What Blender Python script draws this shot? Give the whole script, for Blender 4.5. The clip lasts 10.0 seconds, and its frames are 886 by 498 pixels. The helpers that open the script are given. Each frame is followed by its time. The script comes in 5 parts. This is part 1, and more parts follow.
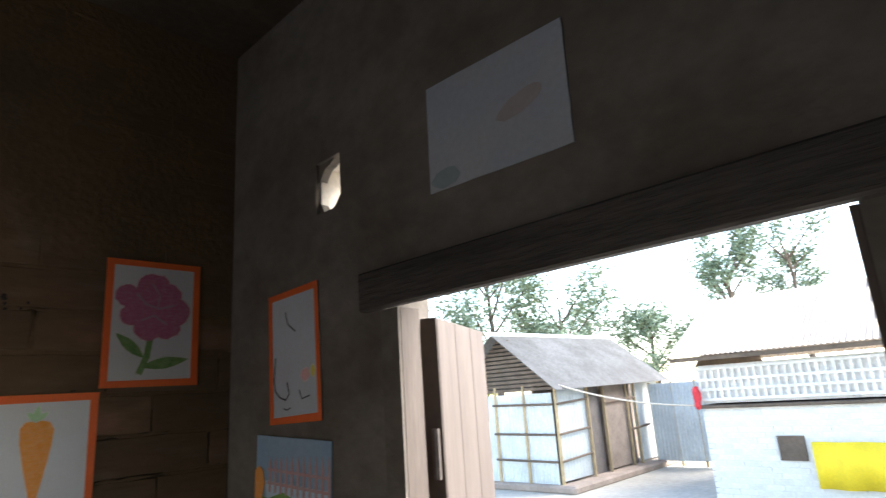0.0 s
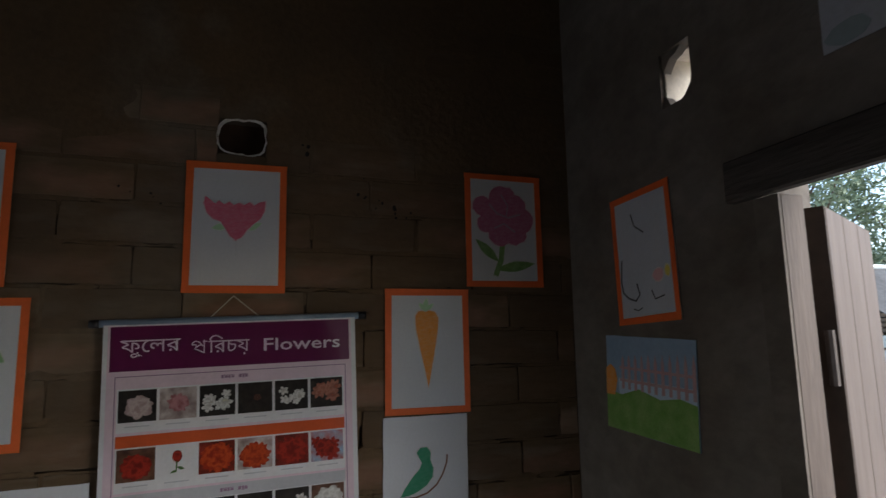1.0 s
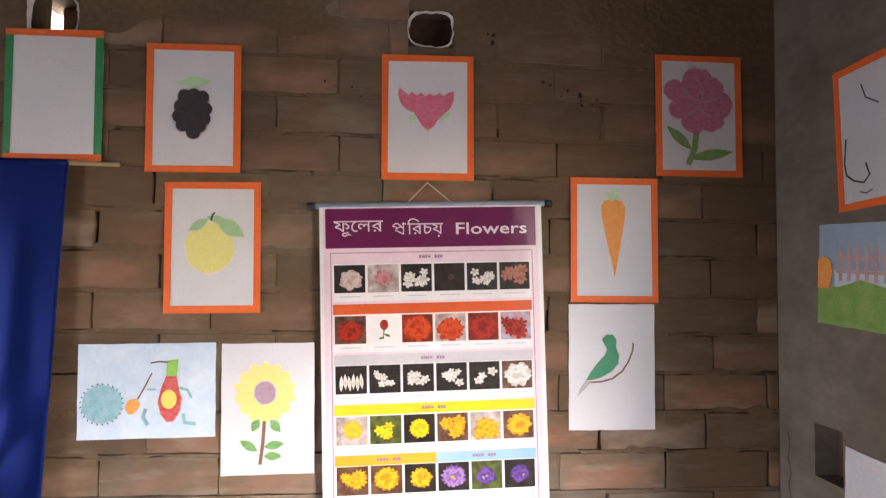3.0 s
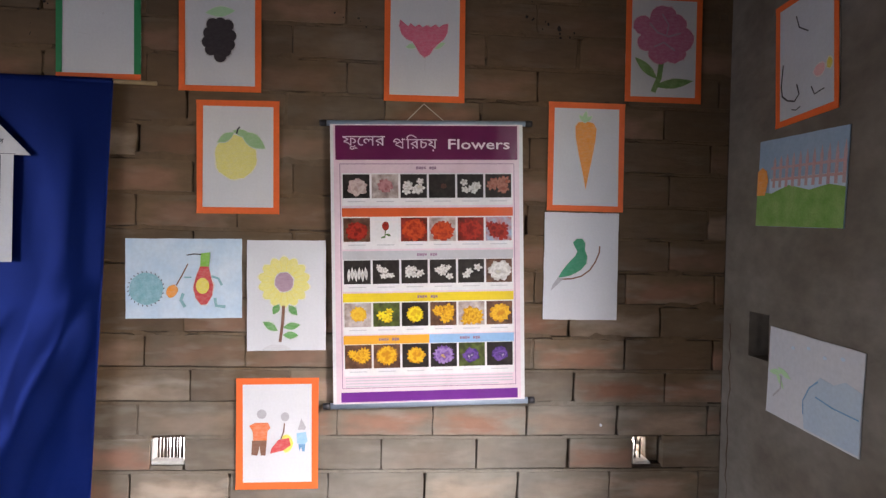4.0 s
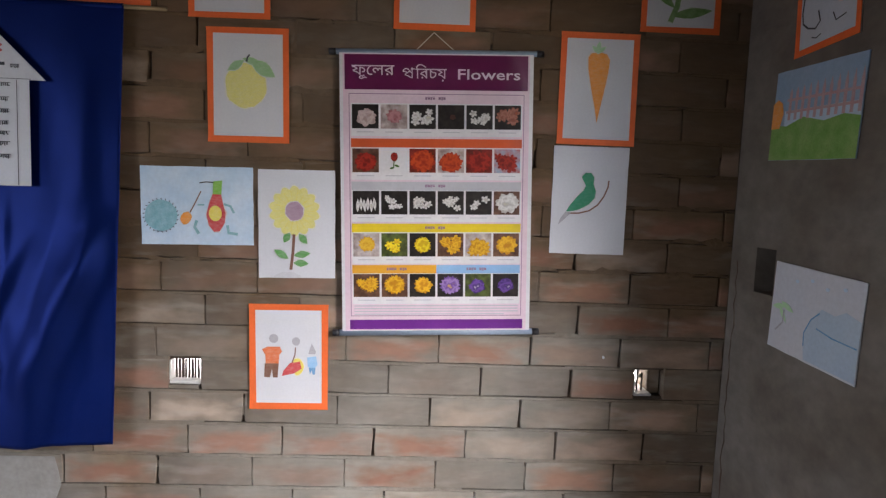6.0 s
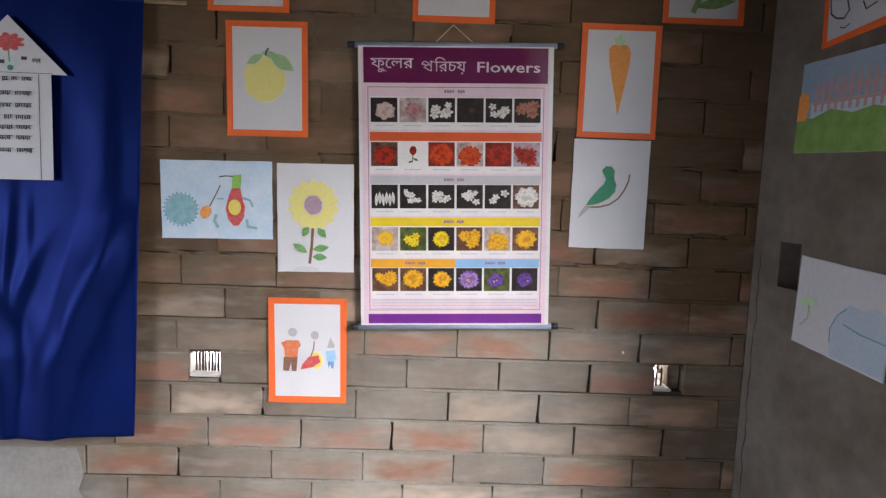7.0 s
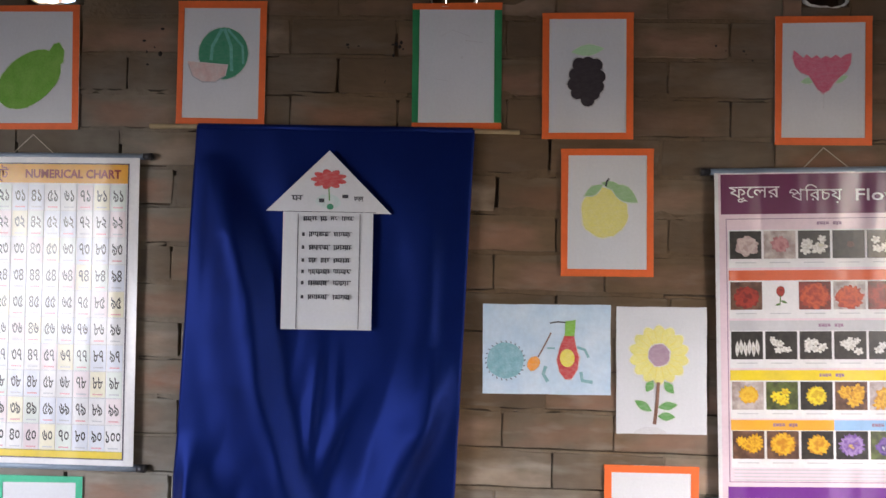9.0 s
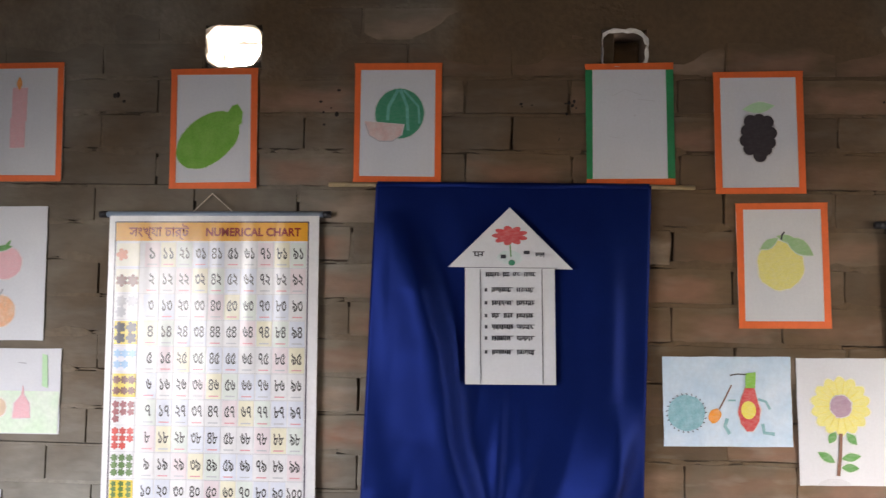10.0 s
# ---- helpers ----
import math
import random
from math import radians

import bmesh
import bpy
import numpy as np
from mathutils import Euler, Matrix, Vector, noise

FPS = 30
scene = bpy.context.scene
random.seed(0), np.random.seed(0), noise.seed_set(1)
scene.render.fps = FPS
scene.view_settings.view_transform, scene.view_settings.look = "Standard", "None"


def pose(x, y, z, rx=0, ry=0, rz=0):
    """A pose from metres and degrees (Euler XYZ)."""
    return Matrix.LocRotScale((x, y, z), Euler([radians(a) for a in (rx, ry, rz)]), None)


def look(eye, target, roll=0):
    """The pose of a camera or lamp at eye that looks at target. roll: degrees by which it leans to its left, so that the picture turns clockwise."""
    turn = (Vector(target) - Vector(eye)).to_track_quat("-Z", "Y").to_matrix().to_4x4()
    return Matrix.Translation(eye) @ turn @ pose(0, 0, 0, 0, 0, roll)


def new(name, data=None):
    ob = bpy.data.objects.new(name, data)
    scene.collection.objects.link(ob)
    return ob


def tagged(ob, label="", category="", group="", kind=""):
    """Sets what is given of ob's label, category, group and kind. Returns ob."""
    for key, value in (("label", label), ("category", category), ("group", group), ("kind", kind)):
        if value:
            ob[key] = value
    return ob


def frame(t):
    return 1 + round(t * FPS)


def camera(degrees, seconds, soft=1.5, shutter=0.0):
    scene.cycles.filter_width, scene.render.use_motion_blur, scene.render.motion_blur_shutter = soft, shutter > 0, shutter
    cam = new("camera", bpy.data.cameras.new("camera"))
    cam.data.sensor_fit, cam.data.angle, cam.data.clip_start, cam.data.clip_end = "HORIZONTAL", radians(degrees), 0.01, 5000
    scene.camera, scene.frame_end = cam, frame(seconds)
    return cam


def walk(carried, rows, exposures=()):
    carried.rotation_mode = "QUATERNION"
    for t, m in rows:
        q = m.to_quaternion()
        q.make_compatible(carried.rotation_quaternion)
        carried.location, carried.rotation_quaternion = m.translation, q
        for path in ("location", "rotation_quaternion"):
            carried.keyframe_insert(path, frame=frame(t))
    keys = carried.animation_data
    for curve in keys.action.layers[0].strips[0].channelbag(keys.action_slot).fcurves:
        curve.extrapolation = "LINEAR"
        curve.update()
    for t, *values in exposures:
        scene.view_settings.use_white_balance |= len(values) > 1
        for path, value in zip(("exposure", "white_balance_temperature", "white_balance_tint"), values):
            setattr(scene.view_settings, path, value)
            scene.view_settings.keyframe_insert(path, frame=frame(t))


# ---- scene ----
cam = camera(74.9, 10.0, soft=1.3, shutter=0.15)
PATH = [
    (0, (0.091, -1.454, 1.788), (1.51, -0.133, 2.281), -3.9),
    (0.5, (0.032, -1.413, 1.752), (1.042, 0.25, 2.214), -1.9),
    (1, (-0.015, -1.361, 1.72), (0.622, 0.509, 2.034), -0.7),
    (1.5, (-0.057, -1.289, 1.678), (0.434, 0.636, 1.915), -0.7),
    (2, (-0.08, -1.249, 1.672), (0.246, 0.714, 1.873), -0.4),
    (2.5, (-0.107, -1.269, 1.637), (0.095, 0.714, 1.797), 0.1),
    (2.7, (-0.108, -1.295, 1.628), (0.061, 0.694, 1.763), 0.3),
    (3.8, (-0.09, -1.513, 1.49), (0.05, 0.482, 1.486), 1.1),
    (4, (-0.098, -1.559, 1.454), (0.052, 0.436, 1.432), 1.4),
    (4.5, (-0.084, -1.634, 1.405), (0.061, 0.359, 1.327), 1.8),
    (5, (-0.068, -1.608, 1.397), (0.06, 0.384, 1.277), 2.1),
    (5.5, (-0.067, -1.585, 1.396), (0.044, 0.406, 1.241), 2.2),
    (7, (-0.089, -1.572, 1.391), (-0.035, 0.417, 1.191), 2.2),
    (7.5, (-0.207, -1.553, 1.404), (-0.161, 0.438, 1.217), 2.1),
    (8, (-0.453, -1.523, 1.454), (-0.419, 0.471, 1.299), 1.8),
    (8.5, (-0.666, -1.445, 1.47), (-0.7, 0.552, 1.374), 2.0),
    (9, (-0.845, -1.358, 1.555), (-0.931, 0.64, 1.578), 1.5),
    (9.5, (-1.004, -1.34, 1.616), (-1.091, 0.656, 1.709), 1.3),
    (10, (-1.268, -1.402, 1.624), (-1.355, 0.594, 1.722), 0.9),
]
EXPOSE = [(0.0, 2.65, 6800, 10), (0.3, 1.78, 6500, 3), (0.6, 1.42, 6500, 3), (1.0, 1.5, 6500, 11), (1.5, 2.6, 7400, 23), (2.0, 3.85, 7600, 26), (2.5, 3.88, 7500, 25), (4.0, 3.2, 6700, 20), (4.5, 2.58, 6700, 20),
          (5.5, 2.68, 6450, 18), (7.0, 2.98, 6500, 18), (8.0, 3.28, 6500, 19), (9.0, 3.24, 6800, 19), (10.0, 3.42, 7100, 18)]
walk(cam, [(t, look(eye, target, roll)) for t, eye, target, roll in PATH], EXPOSE)

# ---- light: hazy day, with a veiled sun that looks in by the doorway ----
SUN = Vector((0.78, -0.62, 0.80)).normalized()
world = bpy.data.worlds.new("world")
scene.world = world
world.use_nodes = True
wn, wl = world.node_tree.nodes, world.node_tree.links
sky = wn.new("ShaderNodeTexSky")
sky.sky_type, sky.sun_disc = "NISHITA", False
sky.sun_elevation = math.asin(SUN.z)
sky.sun_rotation = math.atan2(SUN.x, SUN.y)
sky.dust_density = 1.0
wl.new(sky.outputs[0], wn["Background"].inputs[0])
wn["Background"].inputs[1].default_value = 0.15
sun = new("sun", bpy.data.lights.new("sun", "SUN"))
sun.data.energy, sun.data.angle, sun.data.color = 1.9, radians(46.0), (1.0, 0.985, 0.96)
sun.matrix_world = look((0, 0, 20), Vector((0, 0, 20)) - SUN)

# sky light that comes in by the open doorway behind and to the side
skylight = new("doorway_sky_light", bpy.data.lights.new("doorway_sky_light", "AREA"))
skylight.data.shape, skylight.data.size, skylight.data.size_y = "RECTANGLE", 0.75, 1.0
skylight.data.energy, skylight.data.color, skylight.data.spread = 2.2, (0.93, 0.98, 1.06), radians(100)
skylight.matrix_world = look((-3.12, -1.75, 1.30), (-2.1, -0.45, 0.25))


# ---- materials ----
def mat(name, color, rough=0.8, vary=0.15, scale=8.0, fine=60.0, bump=0.0, metal=0.0, tint=None, rand=0.0, coat=0.0, stretch=(1, 1, 1), spec=0.5):
    """A procedural surface: base colour broken up at two scales, with fine relief."""
    m = bpy.data.materials.new(name)
    m.use_nodes = True
    n, l = m.node_tree.nodes, m.node_tree.links
    b = n["Principled BSDF"]
    b.inputs["Roughness"].default_value, b.inputs["Metallic"].default_value = rough, metal
    b.inputs["Coat Weight"].default_value, b.inputs["Coat Roughness"].default_value = coat, 0.12
    b.inputs["Specular IOR Level"].default_value = spec
    tc, mp = n.new("ShaderNodeTexCoord"), n.new("ShaderNodeMapping")
    mp.inputs["Scale"].default_value = stretch
    l.new(tc.outputs["Object"], mp.inputs[0])
    big, small = n.new("ShaderNodeTexNoise"), n.new("ShaderNodeTexNoise")
    big.inputs["Scale"].default_value, small.inputs["Scale"].default_value = scale, fine
    big.inputs["Detail"].default_value, small.inputs["Detail"].default_value = 5, 3
    l.new(mp.outputs[0], big.inputs[0]), l.new(mp.outputs[0], small.inputs[0])
    ramp = n.new("ShaderNodeMapRange")
    ramp.inputs["From Min"].default_value, ramp.inputs["From Max"].default_value = 0.3, 0.7
    l.new(big.outputs[0], ramp.inputs[0])
    mix = n.new("ShaderNodeMix")
    mix.data_type = "RGBA"
    c = Vector(color[:3])
    t = Vector(tint) if tint else c * (1 - 2 * vary)
    mix.inputs["A"].default_value, mix.inputs["B"].default_value = (*c, 1), (*t, 1)
    l.new(ramp.outputs[0], mix.inputs["Factor"])
    hsv = n.new("ShaderNodeHueSaturation")
    l.new(mix.outputs["Result"], hsv.inputs["Color"])
    val = n.new("ShaderNodeMapRange")
    val.inputs["From Min"].default_value, val.inputs["From Max"].default_value = 0.25, 0.75
    val.inputs["To Min"].default_value, val.inputs["To Max"].default_value = 1 - vary, 1 + vary
    l.new(small.outputs[0], val.inputs[0])
    out = val.outputs[0]
    if rand:
        info, r2, mul = n.new("ShaderNodeObjectInfo"), n.new("ShaderNodeMapRange"), n.new("ShaderNodeMath")
        r2.inputs["To Min"].default_value, r2.inputs["To Max"].default_value = 1 - rand, 1 + rand
        mul.operation = "MULTIPLY"
        l.new(info.outputs["Random"], r2.inputs[0]), l.new(out, mul.inputs[0]), l.new(r2.outputs[0], mul.inputs[1])
        out = mul.outputs[0]
    l.new(out, hsv.inputs["Value"])
    l.new(hsv.outputs[0], b.inputs["Base Color"])
    if bump:
        bp = n.new("ShaderNodeBump")
        bp.inputs["Strength"].default_value, bp.inputs["Distance"].default_value = 0.8, bump
        l.new(small.outputs[0], bp.inputs["Height"]), l.new(bp.outputs[0], b.inputs["Normal"])
    return m


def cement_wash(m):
    """Brown cement smeared over the wall, greyer with slurry about waist height; bright and dim stretches of light are
    painted in. Returns the colour socket.
    """
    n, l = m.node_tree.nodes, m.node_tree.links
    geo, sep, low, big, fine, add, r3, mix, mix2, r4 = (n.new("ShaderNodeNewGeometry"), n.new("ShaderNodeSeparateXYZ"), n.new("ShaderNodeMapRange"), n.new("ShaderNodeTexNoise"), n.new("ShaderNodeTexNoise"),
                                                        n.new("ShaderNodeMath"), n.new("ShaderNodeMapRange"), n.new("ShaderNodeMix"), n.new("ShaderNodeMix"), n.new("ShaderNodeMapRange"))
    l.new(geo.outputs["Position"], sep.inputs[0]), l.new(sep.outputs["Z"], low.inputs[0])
    # greyer downwards: splashed slurry, plus the brighter low wall put into the colour
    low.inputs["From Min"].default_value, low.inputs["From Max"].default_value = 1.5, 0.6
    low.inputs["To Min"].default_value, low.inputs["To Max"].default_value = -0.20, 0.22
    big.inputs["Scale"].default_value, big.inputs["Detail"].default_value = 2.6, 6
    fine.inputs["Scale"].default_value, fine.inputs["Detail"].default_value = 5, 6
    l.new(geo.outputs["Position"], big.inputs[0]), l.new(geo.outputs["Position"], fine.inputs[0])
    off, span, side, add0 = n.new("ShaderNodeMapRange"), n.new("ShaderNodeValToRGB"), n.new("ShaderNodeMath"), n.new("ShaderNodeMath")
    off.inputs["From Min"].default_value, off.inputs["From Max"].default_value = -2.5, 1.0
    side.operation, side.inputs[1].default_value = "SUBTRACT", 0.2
    # offsets along x paint in where light falls, down to the dim corner
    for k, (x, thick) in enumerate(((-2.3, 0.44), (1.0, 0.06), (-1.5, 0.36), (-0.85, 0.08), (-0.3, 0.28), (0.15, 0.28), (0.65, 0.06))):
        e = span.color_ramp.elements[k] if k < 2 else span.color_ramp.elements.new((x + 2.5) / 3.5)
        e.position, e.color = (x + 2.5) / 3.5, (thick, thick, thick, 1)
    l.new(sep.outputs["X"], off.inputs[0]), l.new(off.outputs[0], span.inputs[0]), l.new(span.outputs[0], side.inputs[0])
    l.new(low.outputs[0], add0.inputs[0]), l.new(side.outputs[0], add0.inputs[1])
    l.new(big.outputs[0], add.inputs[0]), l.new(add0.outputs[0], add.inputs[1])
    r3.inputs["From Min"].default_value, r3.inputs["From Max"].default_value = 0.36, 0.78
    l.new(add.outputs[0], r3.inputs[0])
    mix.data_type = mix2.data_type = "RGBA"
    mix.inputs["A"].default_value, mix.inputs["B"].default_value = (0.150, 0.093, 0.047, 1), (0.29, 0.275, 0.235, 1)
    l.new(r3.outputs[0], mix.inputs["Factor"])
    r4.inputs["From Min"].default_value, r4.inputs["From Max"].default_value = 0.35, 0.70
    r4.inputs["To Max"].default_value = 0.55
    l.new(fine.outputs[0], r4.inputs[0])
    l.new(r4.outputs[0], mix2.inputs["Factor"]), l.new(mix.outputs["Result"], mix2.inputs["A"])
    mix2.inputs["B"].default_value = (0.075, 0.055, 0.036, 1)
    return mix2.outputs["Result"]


def brick_material():
    """Fired clay showing in the middle of each brick, with cement smeared over its edges."""
    m = mat("brick_clay", (0.2, 0.12, 0.08), 0.9, 0.10, 9.0, 34.0, 0.003, rand=0.2, stretch=(0.6, 1, 1.5))
    n, l = m.node_tree.nodes, m.node_tree.links
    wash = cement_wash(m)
    tc, sep, ax, az, mx, noi, ma, core, info, on, mul, fr, ramp, mix = (n.new("ShaderNodeTexCoord"), n.new("ShaderNodeSeparateXYZ"), n.new("ShaderNodeMath"), n.new("ShaderNodeMath"), n.new("ShaderNodeMath"), n.new("ShaderNodeTexNoise"),
        n.new("ShaderNodeMath"), n.new("ShaderNodeMapRange"), n.new("ShaderNodeObjectInfo"), n.new("ShaderNodeMapRange"), n.new("ShaderNodeMath"), n.new("ShaderNodeMath"), n.new("ShaderNodeValToRGB"), n.new("ShaderNodeMix"))
    down = n.new("ShaderNodeVectorMath")
    down.inputs[1].default_value = (0.0, 0.0, 0.011)
    l.new(tc.outputs["Object"], down.inputs[0]), l.new(down.outputs[0], sep.inputs[0])
    for node, out, size in ((ax, "X", 0.130), (az, "Z", 0.036)):
        ab = n.new("ShaderNodeMath")
        ab.operation, node.operation = "ABSOLUTE", "DIVIDE"
        l.new(sep.outputs[out], ab.inputs[0]), l.new(ab.outputs[0], node.inputs[0])
        node.inputs[1].default_value = size
    mx.operation = "MAXIMUM"
    l.new(ax.outputs[0], mx.inputs[0]), l.new(az.outputs[0], mx.inputs[1])
    geo = n["Geometry"]
    noi.inputs["Scale"].default_value, noi.inputs["Detail"].default_value = 12.0, 4.0
    wide = n.new("ShaderNodeMapping")
    wide.inputs["Scale"].default_value = (0.85, 1.0, 1.6)
    l.new(geo.outputs["Position"], wide.inputs[0]), l.new(wide.outputs[0], noi.inputs[0])
    ma.operation = "MULTIPLY_ADD"
    ma.inputs[1].default_value = 2.0
    l.new(noi.outputs[0], ma.inputs[0]), l.new(mx.outputs[0], ma.inputs[2])
    core.inputs["From Min"].default_value, core.inputs["From Max"].default_value = 1.30, 2.05
    core.inputs["To Min"].default_value, core.inputs["To Max"].default_value = 1.0, 0.0
    l.new(ma.outputs[0], core.inputs[0])
    on.inputs["From Min"].default_value, on.inputs["From Max"].default_value = 0.25, 0.7
    on.inputs["To Min"].default_value, on.inputs["To Max"].default_value = 0.12, 0.88
    l.new(info.outputs["Random"], on.inputs[0])
    mul.operation, fr.operation = "MULTIPLY", "FRACT"
    l.new(core.outputs[0], mul.inputs[0]), l.new(on.outputs[0], mul.inputs[1])
    seven = n.new("ShaderNodeMath")
    seven.operation = "MULTIPLY"
    seven.inputs[1].default_value = 7.3
    l.new(info.outputs["Random"], seven.inputs[0]), l.new(seven.outputs[0], fr.inputs[0]), l.new(fr.outputs[0], ramp.inputs[0])
    for k, (at, col) in enumerate(((0.0, (0.19, 0.085, 0.048)), (0.35, (0.30, 0.16, 0.11)), (0.6, (0.21, 0.115, 0.075)), (0.8, (0.43, 0.34, 0.26)), (1.0, (0.24, 0.105, 0.06)))):
        e = ramp.color_ramp.elements[k] if k < 2 else ramp.color_ramp.elements.new(at)
        e.position, e.color = at, (*col, 1)
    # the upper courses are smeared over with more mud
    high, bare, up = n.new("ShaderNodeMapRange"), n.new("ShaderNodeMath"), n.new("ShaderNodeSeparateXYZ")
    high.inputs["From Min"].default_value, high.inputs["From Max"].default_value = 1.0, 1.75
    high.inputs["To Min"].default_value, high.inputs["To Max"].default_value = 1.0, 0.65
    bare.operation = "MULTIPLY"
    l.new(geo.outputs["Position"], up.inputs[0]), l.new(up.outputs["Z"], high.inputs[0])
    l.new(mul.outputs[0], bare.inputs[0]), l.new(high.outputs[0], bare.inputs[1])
    mix.data_type = "RGBA"
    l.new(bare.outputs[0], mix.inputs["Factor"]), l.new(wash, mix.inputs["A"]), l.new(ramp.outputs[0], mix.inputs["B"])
    # thin pale slurry drawn across the faces by the trowel
    slur, at, on2, smear = n.new("ShaderNodeTexNoise"), n.new("ShaderNodeMapping"), n.new("ShaderNodeMapRange"), n.new("ShaderNodeMix")
    at.inputs["Scale"].default_value = (3.0, 1.0, 13.0)
    slur.inputs["Scale"].default_value, slur.inputs["Detail"].default_value = 2.2, 3
    on2.inputs["From Min"].default_value, on2.inputs["From Max"].default_value = 0.53, 0.72
    on2.inputs["To Max"].default_value = 0.42
    smear.data_type = "RGBA"
    smear.inputs["B"].default_value = (0.33, 0.31, 0.265, 1)
    thin, weak = n.new("ShaderNodeMapRange"), n.new("ShaderNodeMath")
    thin.inputs["From Min"].default_value, thin.inputs["From Max"].default_value = 1.1, 1.6
    thin.inputs["To Min"].default_value, thin.inputs["To Max"].default_value = 1.0, 0.25
    weak.operation = "MULTIPLY"
    l.new(up.outputs["Z"], thin.inputs[0]), l.new(on2.outputs[0], weak.inputs[0]), l.new(thin.outputs[0], weak.inputs[1])
    l.new(geo.outputs["Position"], at.inputs[0]), l.new(at.outputs[0], slur.inputs[0]), l.new(slur.outputs[0], on2.inputs[0])
    l.new(weak.outputs[0], smear.inputs["Factor"]), l.new(mix.outputs["Result"], smear.inputs["A"])
    l.new(smear.outputs["Result"], n["Hue/Saturation/Value"].inputs["Color"])
    return m


def mortar_material():
    m = mat("mortar", (0.14, 0.108, 0.074), 0.95, 0.14, 12, 60, 0.004)
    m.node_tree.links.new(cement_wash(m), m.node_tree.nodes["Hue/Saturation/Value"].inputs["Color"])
    return m


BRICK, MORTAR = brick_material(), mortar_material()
CLAY = mat("dark_clay", (0.10, 0.055, 0.035), 0.95, 0.2, 12, 60, 0.002)
BACKING = mat("joint_shadow_clay", (0.12, 0.085, 0.06), 0.95, 0.2, 12, 60, 0.002)
PLASTER = mat("cement_render", (0.205, 0.183, 0.160), 0.92, 0.16, 4.5, 24, 0.005, tint=(0.13, 0.108, 0.088), stretch=(1, 1, 1.3))
EARTH = mat("earth_floor", (0.30, 0.26, 0.215), 0.95, 0.2, 3, 40, 0.004)
YARD = mat("yard_earth", (0.50, 0.46, 0.39), 0.95, 0.15, 0.6, 9, 0.01)
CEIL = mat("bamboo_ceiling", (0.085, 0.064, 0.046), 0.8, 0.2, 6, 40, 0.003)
WOOD = mat("door_wood", (0.135, 0.104, 0.087), 0.7, 0.12, 6, 40, 0.001, tint=(0.09, 0.067, 0.055), stretch=(3, 3, 0.4))
DARKWOOD = mat("dark_wood", (0.08, 0.055, 0.04), 0.7, 0.2, 8, 40, 0.001)
LINTEL = mat("old_lintel", (0.045, 0.038, 0.034), 0.85, 0.25, 5, 50, 0.004, tint=(0.11, 0.098, 0.088), stretch=(1, 0.35, 3))
PAPER = mat("white_paper", (0.70, 0.71, 0.735), 0.75, 0.03, 9, 160, 0.0002)
PAPERBLUE = mat("pale_blue_washed_paper", (0.50, 0.66, 0.80), 0.75, 0.06, 16, 90, tint=(0.66, 0.76, 0.86))
ORANGE = mat("orange_paper", (0.93, 0.17, 0.035), 0.6, 0.05, 20, 120)
GREENTAPE = mat("green_tape", (0.02, 0.27, 0.10), 0.5, 0.08, 20, 120)
MINT = mat("mint_tape", (0.03, 0.50, 0.28), 0.5, 0.08, 20, 120)


def crayon(name, color, soft=0.16):
    """Wax crayon or water colour, with paper showing through in streaks."""
    return mat(name, color, 0.8, 0.08, 70, 320, tint=tuple(c + (0.78 - c) * soft for c in color), stretch=(1, 1, 2.2))


C = {k: crayon("crayon_" + k, v, 0.02 if max(v) < 0.1 else 0.06 if max(v) < 0.3 else 0.16) for k, v in dict(
    rust=(0.74, 0.17, 0.04), red=(0.62, 0.05, 0.05), pink=(0.72, 0.13, 0.22), rose=(0.52, 0.13, 0.25), palepink=(0.80, 0.45, 0.48), orange=(0.88, 0.33, 0.04), yellow=(0.80, 0.68, 0.10),
    paleyellow=(0.78, 0.72, 0.22), green=(0.10, 0.33, 0.07), lime=(0.22, 0.52, 0.05), deepgreen=(0.03, 0.27, 0.14), softgreen=(0.30, 0.52, 0.24), palegreen=(0.45, 0.72, 0.42), teal=(0.20, 0.45, 0.50),
    blue=(0.10, 0.30, 0.55), skyblue=(0.30, 0.55, 0.78), paleblue=(0.52, 0.66, 0.80), black=(0.035, 0.025, 0.03), ink=(0.05, 0.05, 0.06), grey=(0.42, 0.41, 0.44), palegrey=(0.60, 0.60, 0.62), brown=(0.22, 0.10, 0.06), mauve=(0.40, 0.25, 0.33)).items()}


def print_ink(name, color, vary=0.04):
    return mat("print_" + name, color, 0.35, vary, 14, 130, coat=0.42)


def creased(m, depth):
    """Long shallow creases of a rolled sheet, as relief under the gloss."""
    n, l = m.node_tree.nodes, m.node_tree.links
    tc, mp, noi, bp = n.new("ShaderNodeTexCoord"), n.new("ShaderNodeMapping"), n.new("ShaderNodeTexNoise"), n.new("ShaderNodeBump")
    mp.inputs["Scale"].default_value = (5.0, 1.0, 0.9)
    mp.inputs["Rotation"].default_value = (0, radians(12), 0)
    noi.inputs["Scale"].default_value, noi.inputs["Detail"].default_value = 1.6, 1.5
    bp.inputs["Strength"].default_value, bp.inputs["Distance"].default_value = 1.0, depth
    n["Principled BSDF"].inputs["Coat Roughness"].default_value = 0.2
    l.new(tc.outputs["Object"], mp.inputs[0]), l.new(mp.outputs[0], noi.inputs[0])
    l.new(noi.outputs[0], bp.inputs["Height"]), l.new(bp.outputs[0], n["Principled BSDF"].inputs["Normal"])
    l.new(bp.outputs[0], n["Principled BSDF"].inputs["Coat Normal"])
    return m


